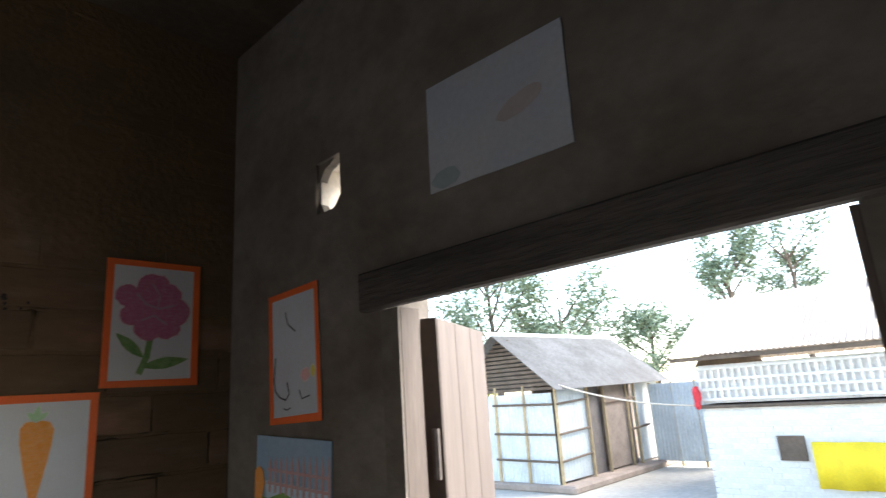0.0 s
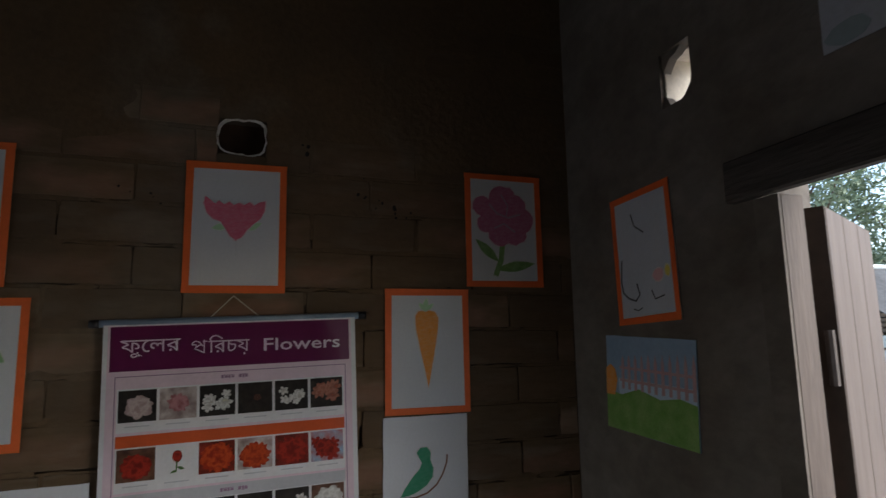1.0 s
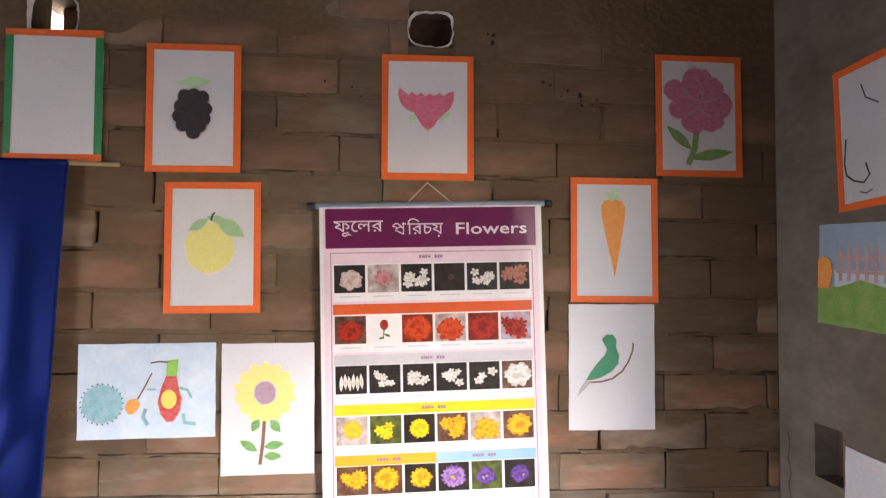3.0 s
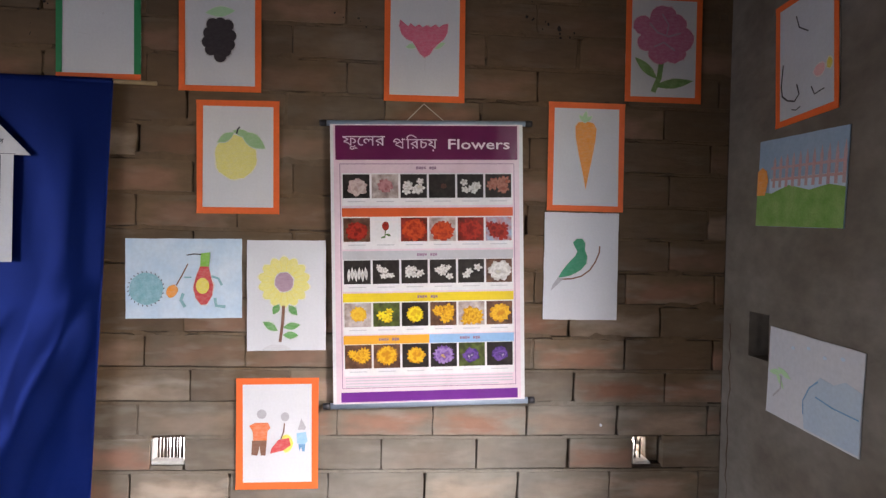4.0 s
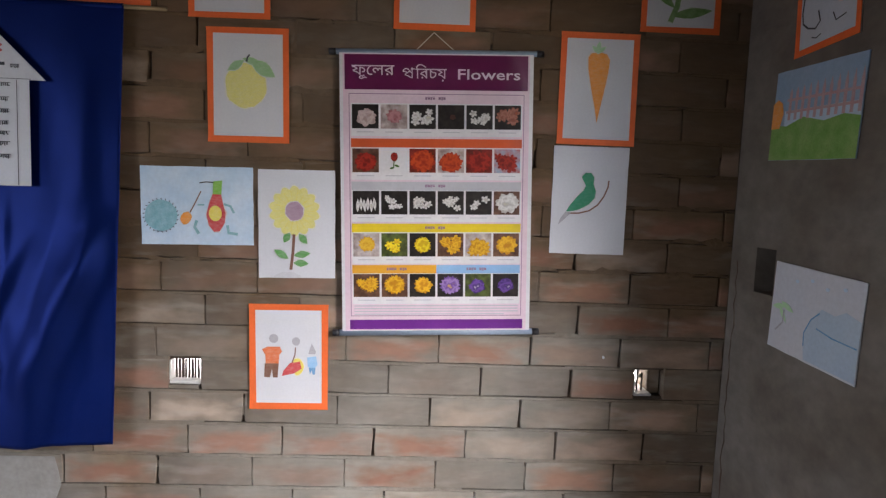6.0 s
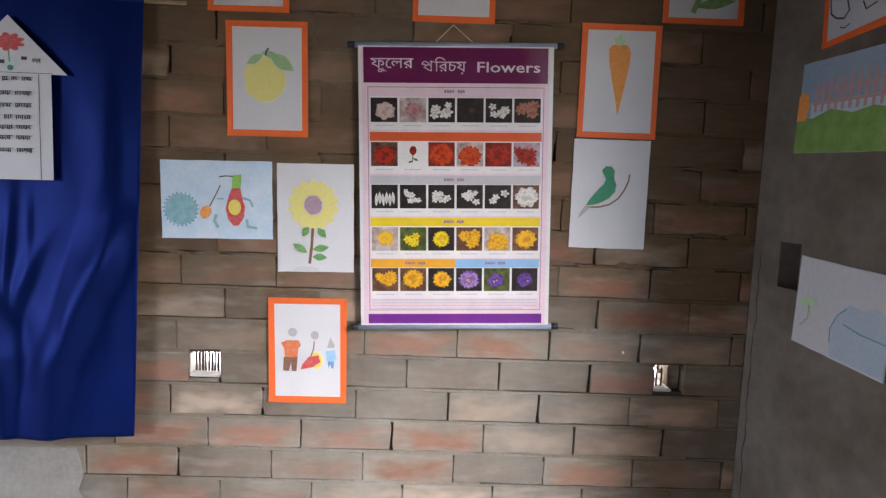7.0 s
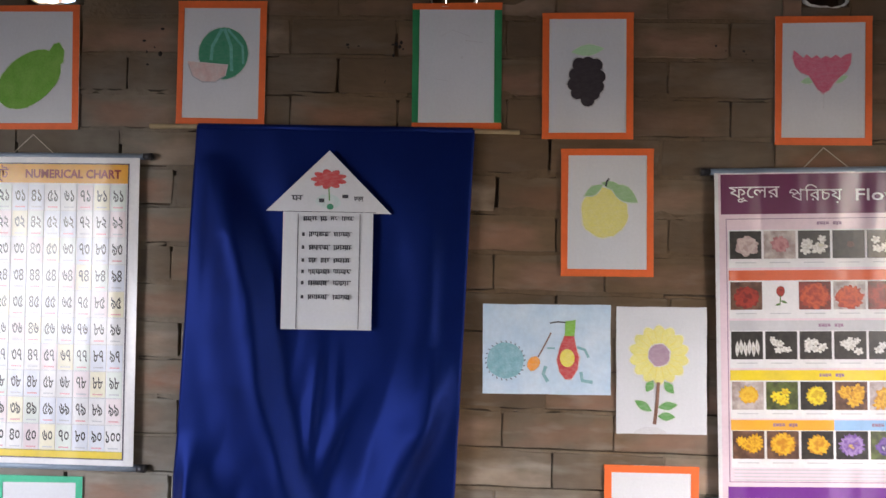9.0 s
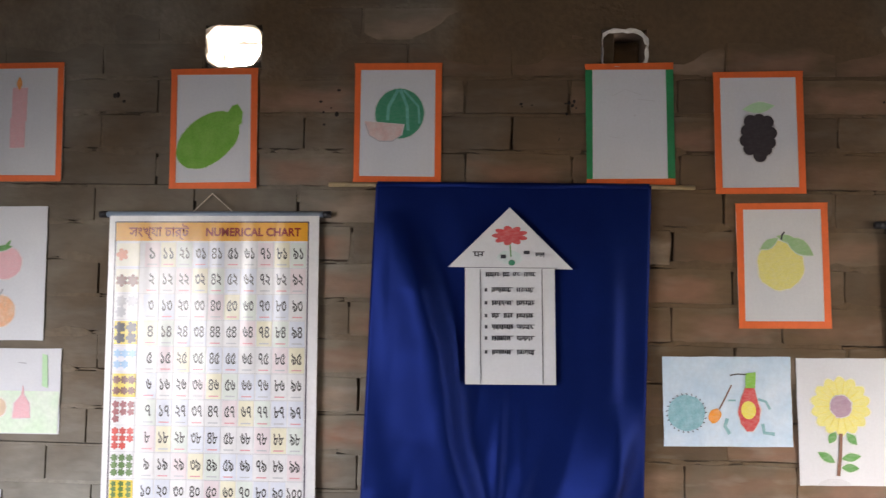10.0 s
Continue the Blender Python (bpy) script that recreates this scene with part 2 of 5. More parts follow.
PR = {k: creased(print_ink(k, v), 0.02) for k, v in dict(
    white=(0.78, 0.77, 0.77), palepink=(0.80, 0.63, 0.69), line=(0.34, 0.2, 0.3), purple=(0.14, 0.012, 0.075), violet=(0.17, 0.03, 0.26), red=(0.72, 0.12, 0.035), greyband=(0.55, 0.55, 0.57), yellow=(0.82, 0.62, 0.03),
    amber=(0.85, 0.42, 0.04), blue=(0.28, 0.50, 0.75), ink=(0.08, 0.06, 0.09), black=(0.03, 0.025, 0.022), title=(0.80, 0.72, 0.77), cream=(0.80, 0.76, 0.62),
    header=(0.82, 0.38, 0.03), headtext=(0.30, 0.015, 0.008), pinkcell=(0.79, 0.69, 0.70), bluecell=(0.70, 0.73, 0.80), yellowcell=(0.80, 0.76, 0.58), greencell=(0.71, 0.76, 0.70), gold=(0.80, 0.60, 0.06), petalpink=(0.75, 0.36, 0.38), petalcoral=(0.75, 0.28, 0.16), petalred=(0.62, 0.05, 0.03),
    leaf=(0.10, 0.20, 0.05), heart=(0.45, 0.14, 0.02), rosepic=(0.34, 0.09, 0.10), brownpic=(0.20, 0.06, 0.025)).items()}
ROD = mat("grey_blue_plastic_rod", (0.26, 0.33, 0.42), 0.45, 0.08, 12, 80)
CAP = mat("black_plastic", (0.02, 0.02, 0.025), 0.4, 0.1)
STRING = mat("pale_string", (0.60, 0.52, 0.42), 0.8, 0.1)
CLOTH = mat("blue_satin_cloth", (0.0039, 0.016, 0.126), 0.52, 0.07, 10, 400, 0.0003, metal=0.55, spec=0.12)
BAMBOO = mat("bamboo", (0.42, 0.31, 0.17), 0.6, 0.15, 10, 40, 0.001, rand=0.2)
TIN = mat("galvanised_tin", (0.60, 0.64, 0.64), 0.5, 0.1, 2, 18, metal=0.1, rand=0.14)
TINROOF = mat("weathered_tin_roof", (0.17, 0.165, 0.155), 0.6, 0.22, 1.6, 14, metal=0.1, tint=(0.10, 0.095, 0.085))
RUST = mat("pale_tin_roof", (0.42, 0.34, 0.27), 0.6, 0.12, 1.5, 14, metal=0.1)
MUD = mat("mud_panel", (0.34, 0.27, 0.22), 0.9, 0.15, 3, 20, 0.004)
DARKROOM = mat("doorway_shade_panel", (0.16, 0.14, 0.13), 0.9, 0.2, 3, 20)
WHITEWASH = mat("whitewashed_brick", (0.74, 0.71, 0.67), 0.9, 0.08, 3, 30, 0.003, rand=0.06)
LEAF = mat("tree_leaves", (0.15, 0.20, 0.12), 0.6, 0.3, 0.6, 5, tint=(0.21, 0.27, 0.17))
LEAFY = mat("yellow_green_leaves", (0.34, 0.36, 0.05), 0.6, 0.25, 1, 6)
BARK = mat("bark", (0.15, 0.11, 0.08), 0.9, 0.2, 3, 20, 0.01)
IRON = mat("rusty_iron", (0.12, 0.10, 0.09), 0.6, 0.2, 20, 90, metal=0.6)
PATCH = mat("smooth_grey_cement", (0.30, 0.285, 0.26), 0.9, 0.12, 7, 60, 0.002, tint=(0.22, 0.205, 0.18))
CREAMLINING = mat("cream_lining", (0.74, 0.66, 0.55), 0.6, 0.1, 20, 90)
PLASTICFILM = mat("white_plastic_film", (0.72, 0.70, 0.66), 0.3, 0.1, 20, 90)
TANPAPER = mat("tan_paper", (0.62, 0.50, 0.36), 0.8, 0.12, 14, 60)
thin = TANPAPER.node_tree
tl = thin.nodes.new("ShaderNodeBsdfTranslucent")
tl.inputs[0].default_value = (0.92, 0.80, 0.62, 1)
ad = thin.nodes.new("ShaderNodeMixShader")
ad.inputs[0].default_value = 0.85
thin.links.new(thin.nodes["Principled BSDF"].outputs[0], ad.inputs[1]), thin.links.new(tl.outputs[0], ad.inputs[2])
thin.links.new(ad.outputs[0], thin.nodes["Material Output"].inputs[0])
YELLOWCLOTH = mat("yellow_cloth", (0.85, 0.62, 0.03), 0.8, 0.08, 4, 40)
REDCLOTH = mat("red_cloth", (0.62, 0.04, 0.05), 0.8, 0.08, 4, 40)


# ---- mesh helpers ----
def obj(name, bm, material, parent=None, label="", smooth=False):
    me = bpy.data.meshes.new(name)
    bm.to_mesh(me), bm.free()
    if material:
        me.materials.append(material)
    if smooth:
        me.shade_smooth()
    ob = new(name, me)
    ob.parent = parent
    return tagged(ob, label)


def part(name, bm, material, parent, label="", smooth=False):
    return obj(name, bm, material, parent, label, smooth)


def thing(name, m, label, category, group="", kind=""):
    ob = new(name)
    ob.empty_display_size = 0.05
    ob.matrix_world = m
    return tagged(ob, label, category, group, kind)


def box(bm, a, b, bevel=0.0):
    lo, hi = Vector([min(p, q) for p, q in zip(a, b)]), Vector([max(p, q) for p, q in zip(a, b)])
    r = bmesh.ops.create_cube(bm, size=1.0, matrix=Matrix.LocRotScale((lo + hi) / 2, None, hi - lo))
    if bevel:
        bmesh.ops.bevel(bm, geom=list({e for v in r["verts"] for e in v.link_edges}), offset=bevel, segments=1, affect="EDGES")
    return bm


def tube(bm, p, q, r, r2=None, sides=8):
    p, q = Vector(p), Vector(q)
    d = q - p
    m = Matrix.Translation((p + q) / 2) @ d.to_track_quat("Z", "Y").to_matrix().to_4x4()
    bmesh.ops.create_cone(bm, cap_ends=True, segments=sides, radius1=r, radius2=r if r2 is None else r2, depth=d.length, matrix=m)
    return bm


def flat(polys, y, thick=0.0005):
    """Thin printed or cut shapes in the x-z plane, facing -y, with their back at y."""
    bm = bmesh.new()
    for k, pts in enumerate(polys):
        area = sum(a[0] * b[1] - b[0] * a[1] for a, b in zip(pts, pts[1:] + pts[:1]))
        if area < 0:
            pts = pts[::-1]
        yy = y - 0.00006 * k
        front = [bm.verts.new((u, yy - thick, v)) for u, v in pts]
        back = [bm.verts.new((u, yy, v)) for u, v in pts]
        bm.faces.new(front)
        for i in range(len(pts)):
            j = (i + 1) % len(pts)
            bm.faces.new((front[j], front[i], back[i], back[j]))
    return bm


def rect(u0, v0, u1, v1, wob=0.0):
    j = lambda: random.uniform(-wob, wob)
    return [(u0 + j(), v0 + j()), (u1 + j(), v0 + j()), (u1 + j(), v1 + j()), (u0 + j(), v1 + j())]


def oval(cx, cy, rx, ry, turn=0.0, n=20, wob=0.0, start=0.0, end=360.0):
    c, s, out = math.cos(radians(turn)), math.sin(radians(turn)), []
    for i in range(n if end - start >= 360 else n + 1):
        a = radians(start + (end - start) * i / n)
        k = 1 + random.uniform(-wob, wob)
        x, y = rx * k * math.cos(a), ry * k * math.sin(a)
        out.append((cx + x * c - y * s, cy + x * s + y * c))
    return out


def lobed(cx, cy, r, lobes, depth=0.18, turn=0.0, squash=1.0):
    out = []
    for i in range(lobes * 6):
        a = 2 * math.pi * i / (lobes * 6) + radians(turn)
        k = r * (1 - depth + depth * abs(math.sin(lobes * (a - radians(turn)) / 2)) * 1.6)
        out.append((cx + k * math.cos(a), cy + k * squash * math.sin(a)))
    return out


def stroke(pts, w):
    """A pen or brush line along pts, of width w."""
    left, right = [], []
    for i, p in enumerate(pts):
        a, b = Vector(pts[max(i - 1, 0)]), Vector(pts[min(i + 1, len(pts) - 1)])
        d = (b - a).normalized()
        nrm = Vector((-d.y, d.x)) * w / 2
        left.append(tuple(Vector(p) + nrm)), right.append(tuple(Vector(p) - nrm))
    return left + right[::-1]


def leafshape(cx, cy, length, width, turn):
    pts = [(length * (i / 6 - 0.5), width / 2 * math.sin(math.pi * i / 6)) for i in range(7)]
    pts += [(x, -y) for x, y in pts[-2:0:-1]]
    c, s = math.cos(radians(turn)), math.sin(radians(turn))
    return [(cx + x * c - y * s, cy + x * s + y * c) for x, y in pts]


def words(text, u, v, size, y, width=0.0, bold=0.0):
    """Writing as a mesh in the x-z plane, its middle at (u, v); width: to which it is fitted."""
    cu = bpy.data.curves.new("writing", "FONT")
    cu.body, cu.size, cu.resolution_u, cu.offset = text, size, 2, bold
    tmp = new("writing", cu)
    dg = bpy.context.evaluated_depsgraph_get()
    me = bpy.data.meshes.new_from_object(tmp.evaluated_get(dg))
    bpy.data.objects.remove(tmp)
    bm = bmesh.new()
    bm.from_mesh(me)
    bpy.data.meshes.remove(me)
    xs, ys = [p.co.x for p in bm.verts], [p.co.y for p in bm.verts]
    k = width / (max(xs) - min(xs)) if width else 1.0
    cx, cy = (max(xs) + min(xs)) / 2, (max(ys) + min(ys)) / 2
    for p in bm.verts:
        p.co = Vector((u + (p.co.x - cx) * k, y, v + p.co.y - cy))
    return bm


def north(x, z, tilt=0.0):
    """A place on the main wall: x to the right, z up, facing the room; tilt: degrees anticlockwise."""
    return pose(x, -0.004, z, 0, -tilt, 0)


def east(y, z, tilt=0.0):
    return pose(0.811, y, z, 0, 0, -90) @ pose(0, 0, 0, 0, -tilt, 0)


def holed(u0, u1, v0, v1, holes, place, depth):
    """A wall with holes through it. place(u, v, d): the point at depth d from its face."""
    us = sorted({u0, u1, *[h[0] for h in holes], *[h[1] for h in holes]})
    vs = sorted({v0, v1, *[h[2] for h in holes], *[h[3] for h in holes]})
    us, vs = [u for u in us if u0 <= u <= u1], [v for v in vs if v0 <= v <= v1]
    solid = lambda i, j: 0 <= i < len(us) - 1 and 0 <= j < len(vs) - 1 and not any(h[0] <= (us[i] + us[i + 1]) / 2 <= h[1] and h[2] <= (vs[j] + vs[j + 1]) / 2 <= h[3] for h in holes)
    bm = bmesh.new()
    quad = lambda *p: bm.faces.new([bm.verts.new(place(*q)) for q in p])
    for i in range(len(us) - 1):
        for j in range(len(vs) - 1):
            if not solid(i, j):
                continue
            a, b, c, d = us[i], us[i + 1], vs[j], vs[j + 1]
            quad((a, c, 0), (b, c, 0), (b, d, 0), (a, d, 0))
            quad((a, c, depth), (a, d, depth), (b, d, depth), (b, c, depth))
            for di, dj, p, q in ((-1, 0, (a, c), (a, d)), (1, 0, (b, d), (b, c)), (0, -1, (b, c), (a, c)), (0, 1, (a, d), (b, d))):
                if not solid(i + di, j + dj):
                    quad((*p, 0), (*q, 0), (*q, depth), (*p, depth))
    bmesh.ops.remove_doubles(bm, verts=bm.verts, dist=1e-5)
    bmesh.ops.recalc_face_normals(bm, faces=bm.faces)
    return bm


# ---- the room ----
WEST, SOUTH, EAST, TOP = -3.2, -3.3, 0.815, 2.8
VENTS = {"lower_west": (-0.736, -0.648, 0.850, 0.921), "lower_east": (0.560, 0.650, 0.846, 0.923), "heart": (-0.092, 0.016, 2.148, 2.234), "paper": (-0.950, -0.838, 2.140, 2.236), "papaya": (-1.936, -1.79, 2.140, 2.25)}
wall_north = obj("wall_north", holed(WEST - 0.12, EAST + 0.12, -0.12, TOP, list(VENTS.values()), lambda u, v, d: (u, 0.013 + d, v), 0.11), BACKING)
tagged(wall_north, "grey-brown brick wall with smeared cement joints and open holes", "wall", kind="structure")
DOOR = (0.612, 1.377, -0.12, 2.03)
NICHE = (0.118, 0.200, 1.180, 1.295)
HOLE_E = (0.396, 0.486, 2.205, 2.328)
wall_east = obj("wall_east", holed(0.0, -SOUTH, -0.12, TOP, [DOOR, HOLE_E, NICHE], lambda u, v, d: (EAST + d, -u, v), 0.125), PLASTER)
tagged(wall_east, "dark wall roughly rendered with grey cement", "wall", kind="structure")
tagged(obj("niche_back", box(bmesh.new(), (EAST + 0.055, -0.116, 1.175), (EAST + 0.13, -0.202, 1.30)), CLAY), "dark brick at the back of a small wall recess", "niche", kind="structure")
WESTDOOR = (-2.4, -1.1, 0.0, 1.95)
wall_south = obj("wall_south", holed(WEST - 0.12, EAST + 0.12, -0.12, TOP, [], lambda u, v, d: (u, SOUTH - d, v), 0.12), PLASTER)
tagged(wall_south, "plain rendered wall", "wall", kind="structure")
wall_west = obj("wall_west", holed(SOUTH, 0.013, -0.12, TOP, [WESTDOOR], lambda u, v, d: (WEST - d, u, v), 0.12), PLASTER)
tagged(wall_west, "plain rendered wall with an open doorway", "wall", kind="structure")
tagged(obj("floor", box(bmesh.new(), (WEST, SOUTH, -0.1), (EAST, 0.013, 0.0)), EARTH), "trodden bare earth floor", "floor", kind="structure")
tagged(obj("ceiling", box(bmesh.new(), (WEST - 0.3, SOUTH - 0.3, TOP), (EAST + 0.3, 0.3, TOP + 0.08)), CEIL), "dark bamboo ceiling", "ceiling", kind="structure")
tagged(obj("ground", box(bmesh.new(), (-150, -150, -0.4), (150, 150, -0.12)), YARD), "pale trodden earth yard", "ground", kind="structure")

# lintel, door posts and the half of the door that stands open outwards
lintel = bmesh.new()
box(lintel, (EAST - 0.02, -0.56, 1.957), (EAST + 0.004, -1.48, 2.034), 0.004)
tagged(obj("lintel", lintel, LINTEL), "dark dusty lintel beam over the doorway", "lintel", kind="structure")
frame_thing = thing("door_frame", pose(EAST, -0.655, 0), "pinkish-brown wooden door frame set in the doorway", "door frame", kind="structure")
part("post", box(bmesh.new(), (0.005, 0.0, -0.1), (0.054, 0.042, 1.956), 0.001), WOOD, frame_thing)
part("post", box(bmesh.new(), (0.005, -0.7215, -0.1), (0.054, -0.712, 1.956), 0.001), WOOD, frame_thing)
# strip added so the post's shaded front is as dark as the wall
part("cement_edge", box(bmesh.new(), (-0.001, 0.0005, -0.1), (0.0045, 0.05, 1.956)), PLASTER, frame_thing, "render strip darkening the post's shaded front")


def door_leaf(m, label):
    leaf = thing("door_leaf", m, label, "door", "leaves of the doorway")
    for k in range(3):
        part("plank", box(bmesh.new(), (0.005 + 0.115 * k, 0.0, 0.0), (0.119 + 0.115 * k, 0.026, 1.92), 0.002), WOOD, leaf)
    # hinge edge in darker wood: shade of the inward side put into colour
    part("stile", box(bmesh.new(), (0.0, 0.001, 0.0), (0.004, 0.034, 1.92)), DARKWOOD, leaf, "hinge edge, darkened for its shaded side")
    part("batten", box(bmesh.new(), (0.346, 0.002, 1.70), (0.362, 0.03, 1.92), 0.002), DARKWOOD, leaf)
    for z in (0.35, 1.05, 1.62):
        part("hinge", tube(bmesh.new(), (-0.008, 0.012, z), (-0.008, 0.012, z + 0.09), 0.008), IRON, leaf, "rusty iron hinge")
    return leaf


door_leaf(Matrix.Translation((0.910, -0.660, 0.02)) @ pose(0, 0, 0, 0, 0, 25), "pinkish-brown plank door leaf standing open outwards")
# its unseen fellow, folded back from the other post, added to shade the corner
door_leaf(Matrix.Translation((0.945, -1.384, 0.02)) @ pose(0, 0, 0, 0, 0, -50), "pinkish-brown plank door leaf standing open outwards")


# ---- sheets of paper on the walls ----
def sheet(name, m, w, h, label, border=None, sides=None, paper=None, width=0.0155, group="children's drawings"):
    """A taped-up sheet; border: material of the top and bottom strips, sides: of the side strips."""
    t = thing(name, m, label, "drawing", group)
    bm = bmesh.new()
    nx, nz = 8, 10
    grid = {}
    ph = random.uniform(0, 6)
    for i in range(nx + 1):
        for j in range(nz + 1):
            u, v = (i / nx - 0.5) * (w - 0.002), (j / nz - 0.5) * (h - 0.002)
            grid[i, j] = bm.verts.new((u + random.uniform(-1, 1) * 0.0006 * (i in (0, nx)), 0.0008 * math.sin(3 * i / nx + 4 * j / nz + ph) * 0.3, v + random.uniform(-1, 1) * 0.0006 * (j in (0, nz))))
    for i in range(nx):
        for j in range(nz):
            bm.faces.new((grid[i, j], grid[i + 1, j], grid[i + 1, j + 1], grid[i, j + 1]))
    back = bmesh.ops.extrude_face_region(bm, geom=list(bm.faces))
    for e in back["geom"]:
        if isinstance(e, bmesh.types.BMVert):
            e.co.y += 0.0022
    bmesh.ops.recalc_face_normals(bm, faces=bm.faces)
    part("paper", bm, paper or PAPER, t, smooth=False)
    if border:
        a, b, k = w / 2, h / 2, width
        j = lambda: random.uniform(0.9, 1.12) * k
        sides = sides or border
        y = -0.0006
        part("border_strip", flat([[(-a, b - j()), (a, b - j()), (a + 0.001, b), (-a - 0.001, b)]], y - 0.0003), border, t)
        part("border_strip", flat([[(-a - 0.001, -b), (a, -b - 0.001), (a, j() - b), (-a, j() - b)]], y - 0.0003), border, t)
        part("border_strip", flat([[(-a, -b), (j() - a, -b), (j() - a, b), (-a, b)]], y), sides, t)
        part("border_strip", flat([[(a - j(), -b), (a, -b), (a, b), (a - j(), b)]], y), sides, t)
    return t


PALE = {}


def pale(m):
    """The same crayon rubbed out thin, for the soft edge of a coloured area."""
    if m.name not in PALE:
        c = m.node_tree.nodes["Mix"].inputs["A"].default_value
        PALE[m.name] = mat(m.name + "_thin", tuple(0.5 * v + 0.5 * 0.76 for v in c[:3]), 0.8, 0.10, 80, 320, tint=(0.76, 0.75, 0.74))
    return PALE[m.name]


def softened(pts, y):
    """A thin uneven fringe round a coloured area."""
    cx, cy = sum(p[0] for p in pts) / len(pts), sum(p[1] for p in pts) / len(pts)
    out = []
    for u, v in pts:
        d = Vector((u - cx, v - cy))
        r = d.length
        d *= (r + random.uniform(0.0012, 0.0038)) / max(r, 0.004)
        out.append((cx + d.x, cy + d.y))
    return flat([out], y, 0.0002)


def draw(t, name, polys, colour, layer=1, label=""):
    m = C[colour] if isinstance(colour, str) else colour
    lone = name in ("writing", "dash", "petal_line", "flower") or len(polys) == 1
    for k, group in enumerate([polys] if lone else [[p] for p in polys]):
        ob = part(name, flat(group, -0.0003 - 0.0004 * layer - 0.00006 * k, 0.0004), m, t, label)
        if name in SOFT:
            bm = bmesh.new()
            bm.from_mesh(ob.data)
            for pts in group:
                n = len(bm.faces)
                fringe = softened(pts, -0.0003 - 0.0004 * layer + 0.0001)
                extra = bpy.data.meshes.new("fringe")
                fringe.to_mesh(extra), fringe.free()
                bm.from_mesh(extra)
                bpy.data.meshes.remove(extra)
                bm.faces.ensure_lookup_table()
                for f in bm.faces[n:]:
                    f.material_index = 1
            bm.to_mesh(ob.data), bm.free()
            ob.data.materials.append(pale(m))
    return ob


SOFT = ("fruit", "leaf", "flower", "petals", "root", "candle", "red_fruit", "orange_fruit", "jug", "slice", "green_shape", "bottle", "flower_centre", "pink_patch", "yellow_patch", "orange_patch", "grape")


def px(cx, cy, k):
    """Reads a drawing laid out in its own units, k metres each, about (cx, cy)."""
    return lambda x, y: ((x - cx) * k, (cy - y) * k)


# drawings along the main wall
t = sheet("grape_drawing", north(-0.577, 1.982, 1.0), 0.210, 0.295, "drawing of dark grapes, orange paper border, on brick wall", ORANGE)
P = px(292, 238, 0.00115)
draw(t, "grape", [oval(*P(x, y), 0.016, 0.016, n=14) for x, y in ((275, 215), (292, 213), (308, 217), (268, 235), (284, 236), (302, 234), (314, 240), (265, 255), (281, 258), (297, 256), (311, 260), (272, 272), (288, 276), (303, 274), (292, 287))], "black")
draw(t, "leaf", [leafshape(*P(292, 186), 0.075, 0.026, 6)], "palegreen")

t = sheet("mango_drawing", north(-0.525, 1.665, 1.2), 0.212, 0.296, "drawing of a yellow mango, orange paper border", ORANGE)
P = px(325, 500, 0.00116)
draw(t, "fruit", [oval(*P(320, 500), 0.054, 0.058, -8, 30, 0.04)], "paleyellow")
draw(t, "leaf", [leafshape(*P(358, 462), 0.076, 0.034, -34), leafshape(*P(334, 446), 0.05, 0.018, -14), leafshape(*P(298, 456), 0.05, 0.020, 32)], "softgreen", 2)
draw(t, "stem", [stroke([P(322, 448), P(324, 438), P(329, 432)], 0.004)], "ink", 3)

t = sheet("lotus_bud_drawing", north(-0.043, 1.978, 0.8), 0.216, 0.296, "drawing of a pink lotus, orange paper border", ORANGE)
P = px(732, 252, 0.00128)
draw(t, "leaf", [leafshape(*P(706, 252), 0.036, 0.014, 12), leafshape(*P(760, 250), 0.04, 0.014, 24)], "palegreen")
draw(t, "flower", [[P(*q) for q in ((680, 198), (678, 212), (683, 228), (693, 238), (706, 243), (714, 255), (722, 268), (731, 275), (742, 269), (750, 256), (760, 246), (772, 236), (779, 222), (780, 203), (769, 206), (761, 212), (753, 206), (744, 212), (735, 208), (727, 213), (720, 207), (711, 212), (702, 205), (697, 212), (690, 206))]], "pink", 2)
draw(t, "stem", [stroke([P(733, 274), P(732, 302)], 0.002)], "palegrey")

t = sheet("rose_drawing", north(0.617, 2.004, 0.5), 0.217, 0.297, "drawing of a pink rose, orange paper border", ORANGE)
P = px(1227, 247, 0.00134)
draw(t, "flower", [oval(*P(x, y), r, r * 0.9, 0, 18, 0.06) for x, y, r in ((1226, 186, 0.040), (1250, 196, 0.032), (1182, 200, 0.028), (1262, 226, 0.038), (1210, 222, 0.044), (1190, 236, 0.026), (1246, 250, 0.038), (1218, 256, 0.034), (1236, 216, 0.040))], "rose")
draw(t, "petal_shade", [stroke([P(1196, 196), P(1212, 214), P(1236, 222), P(1262, 214)], 0.005), stroke([P(1222, 176), P(1236, 198), P(1232, 218)], 0.004), stroke([P(1206, 244), P(1226, 234), P(1250, 250)], 0.005)], "mauve", 3)
draw(t, "leaf", [leafshape(*P(1190, 288), 0.086, 0.024, -42), leafshape(*P(1248, 318), 0.116, 0.026, 9), stroke([P(1222, 276), P(1218, 306), P(1206, 336)], 0.014)], mat("crayon_leaf_green", (0.13, 0.27, 0.07), 0.8, 0.1, 60, 300, tint=(0.24, 0.38, 0.16)))

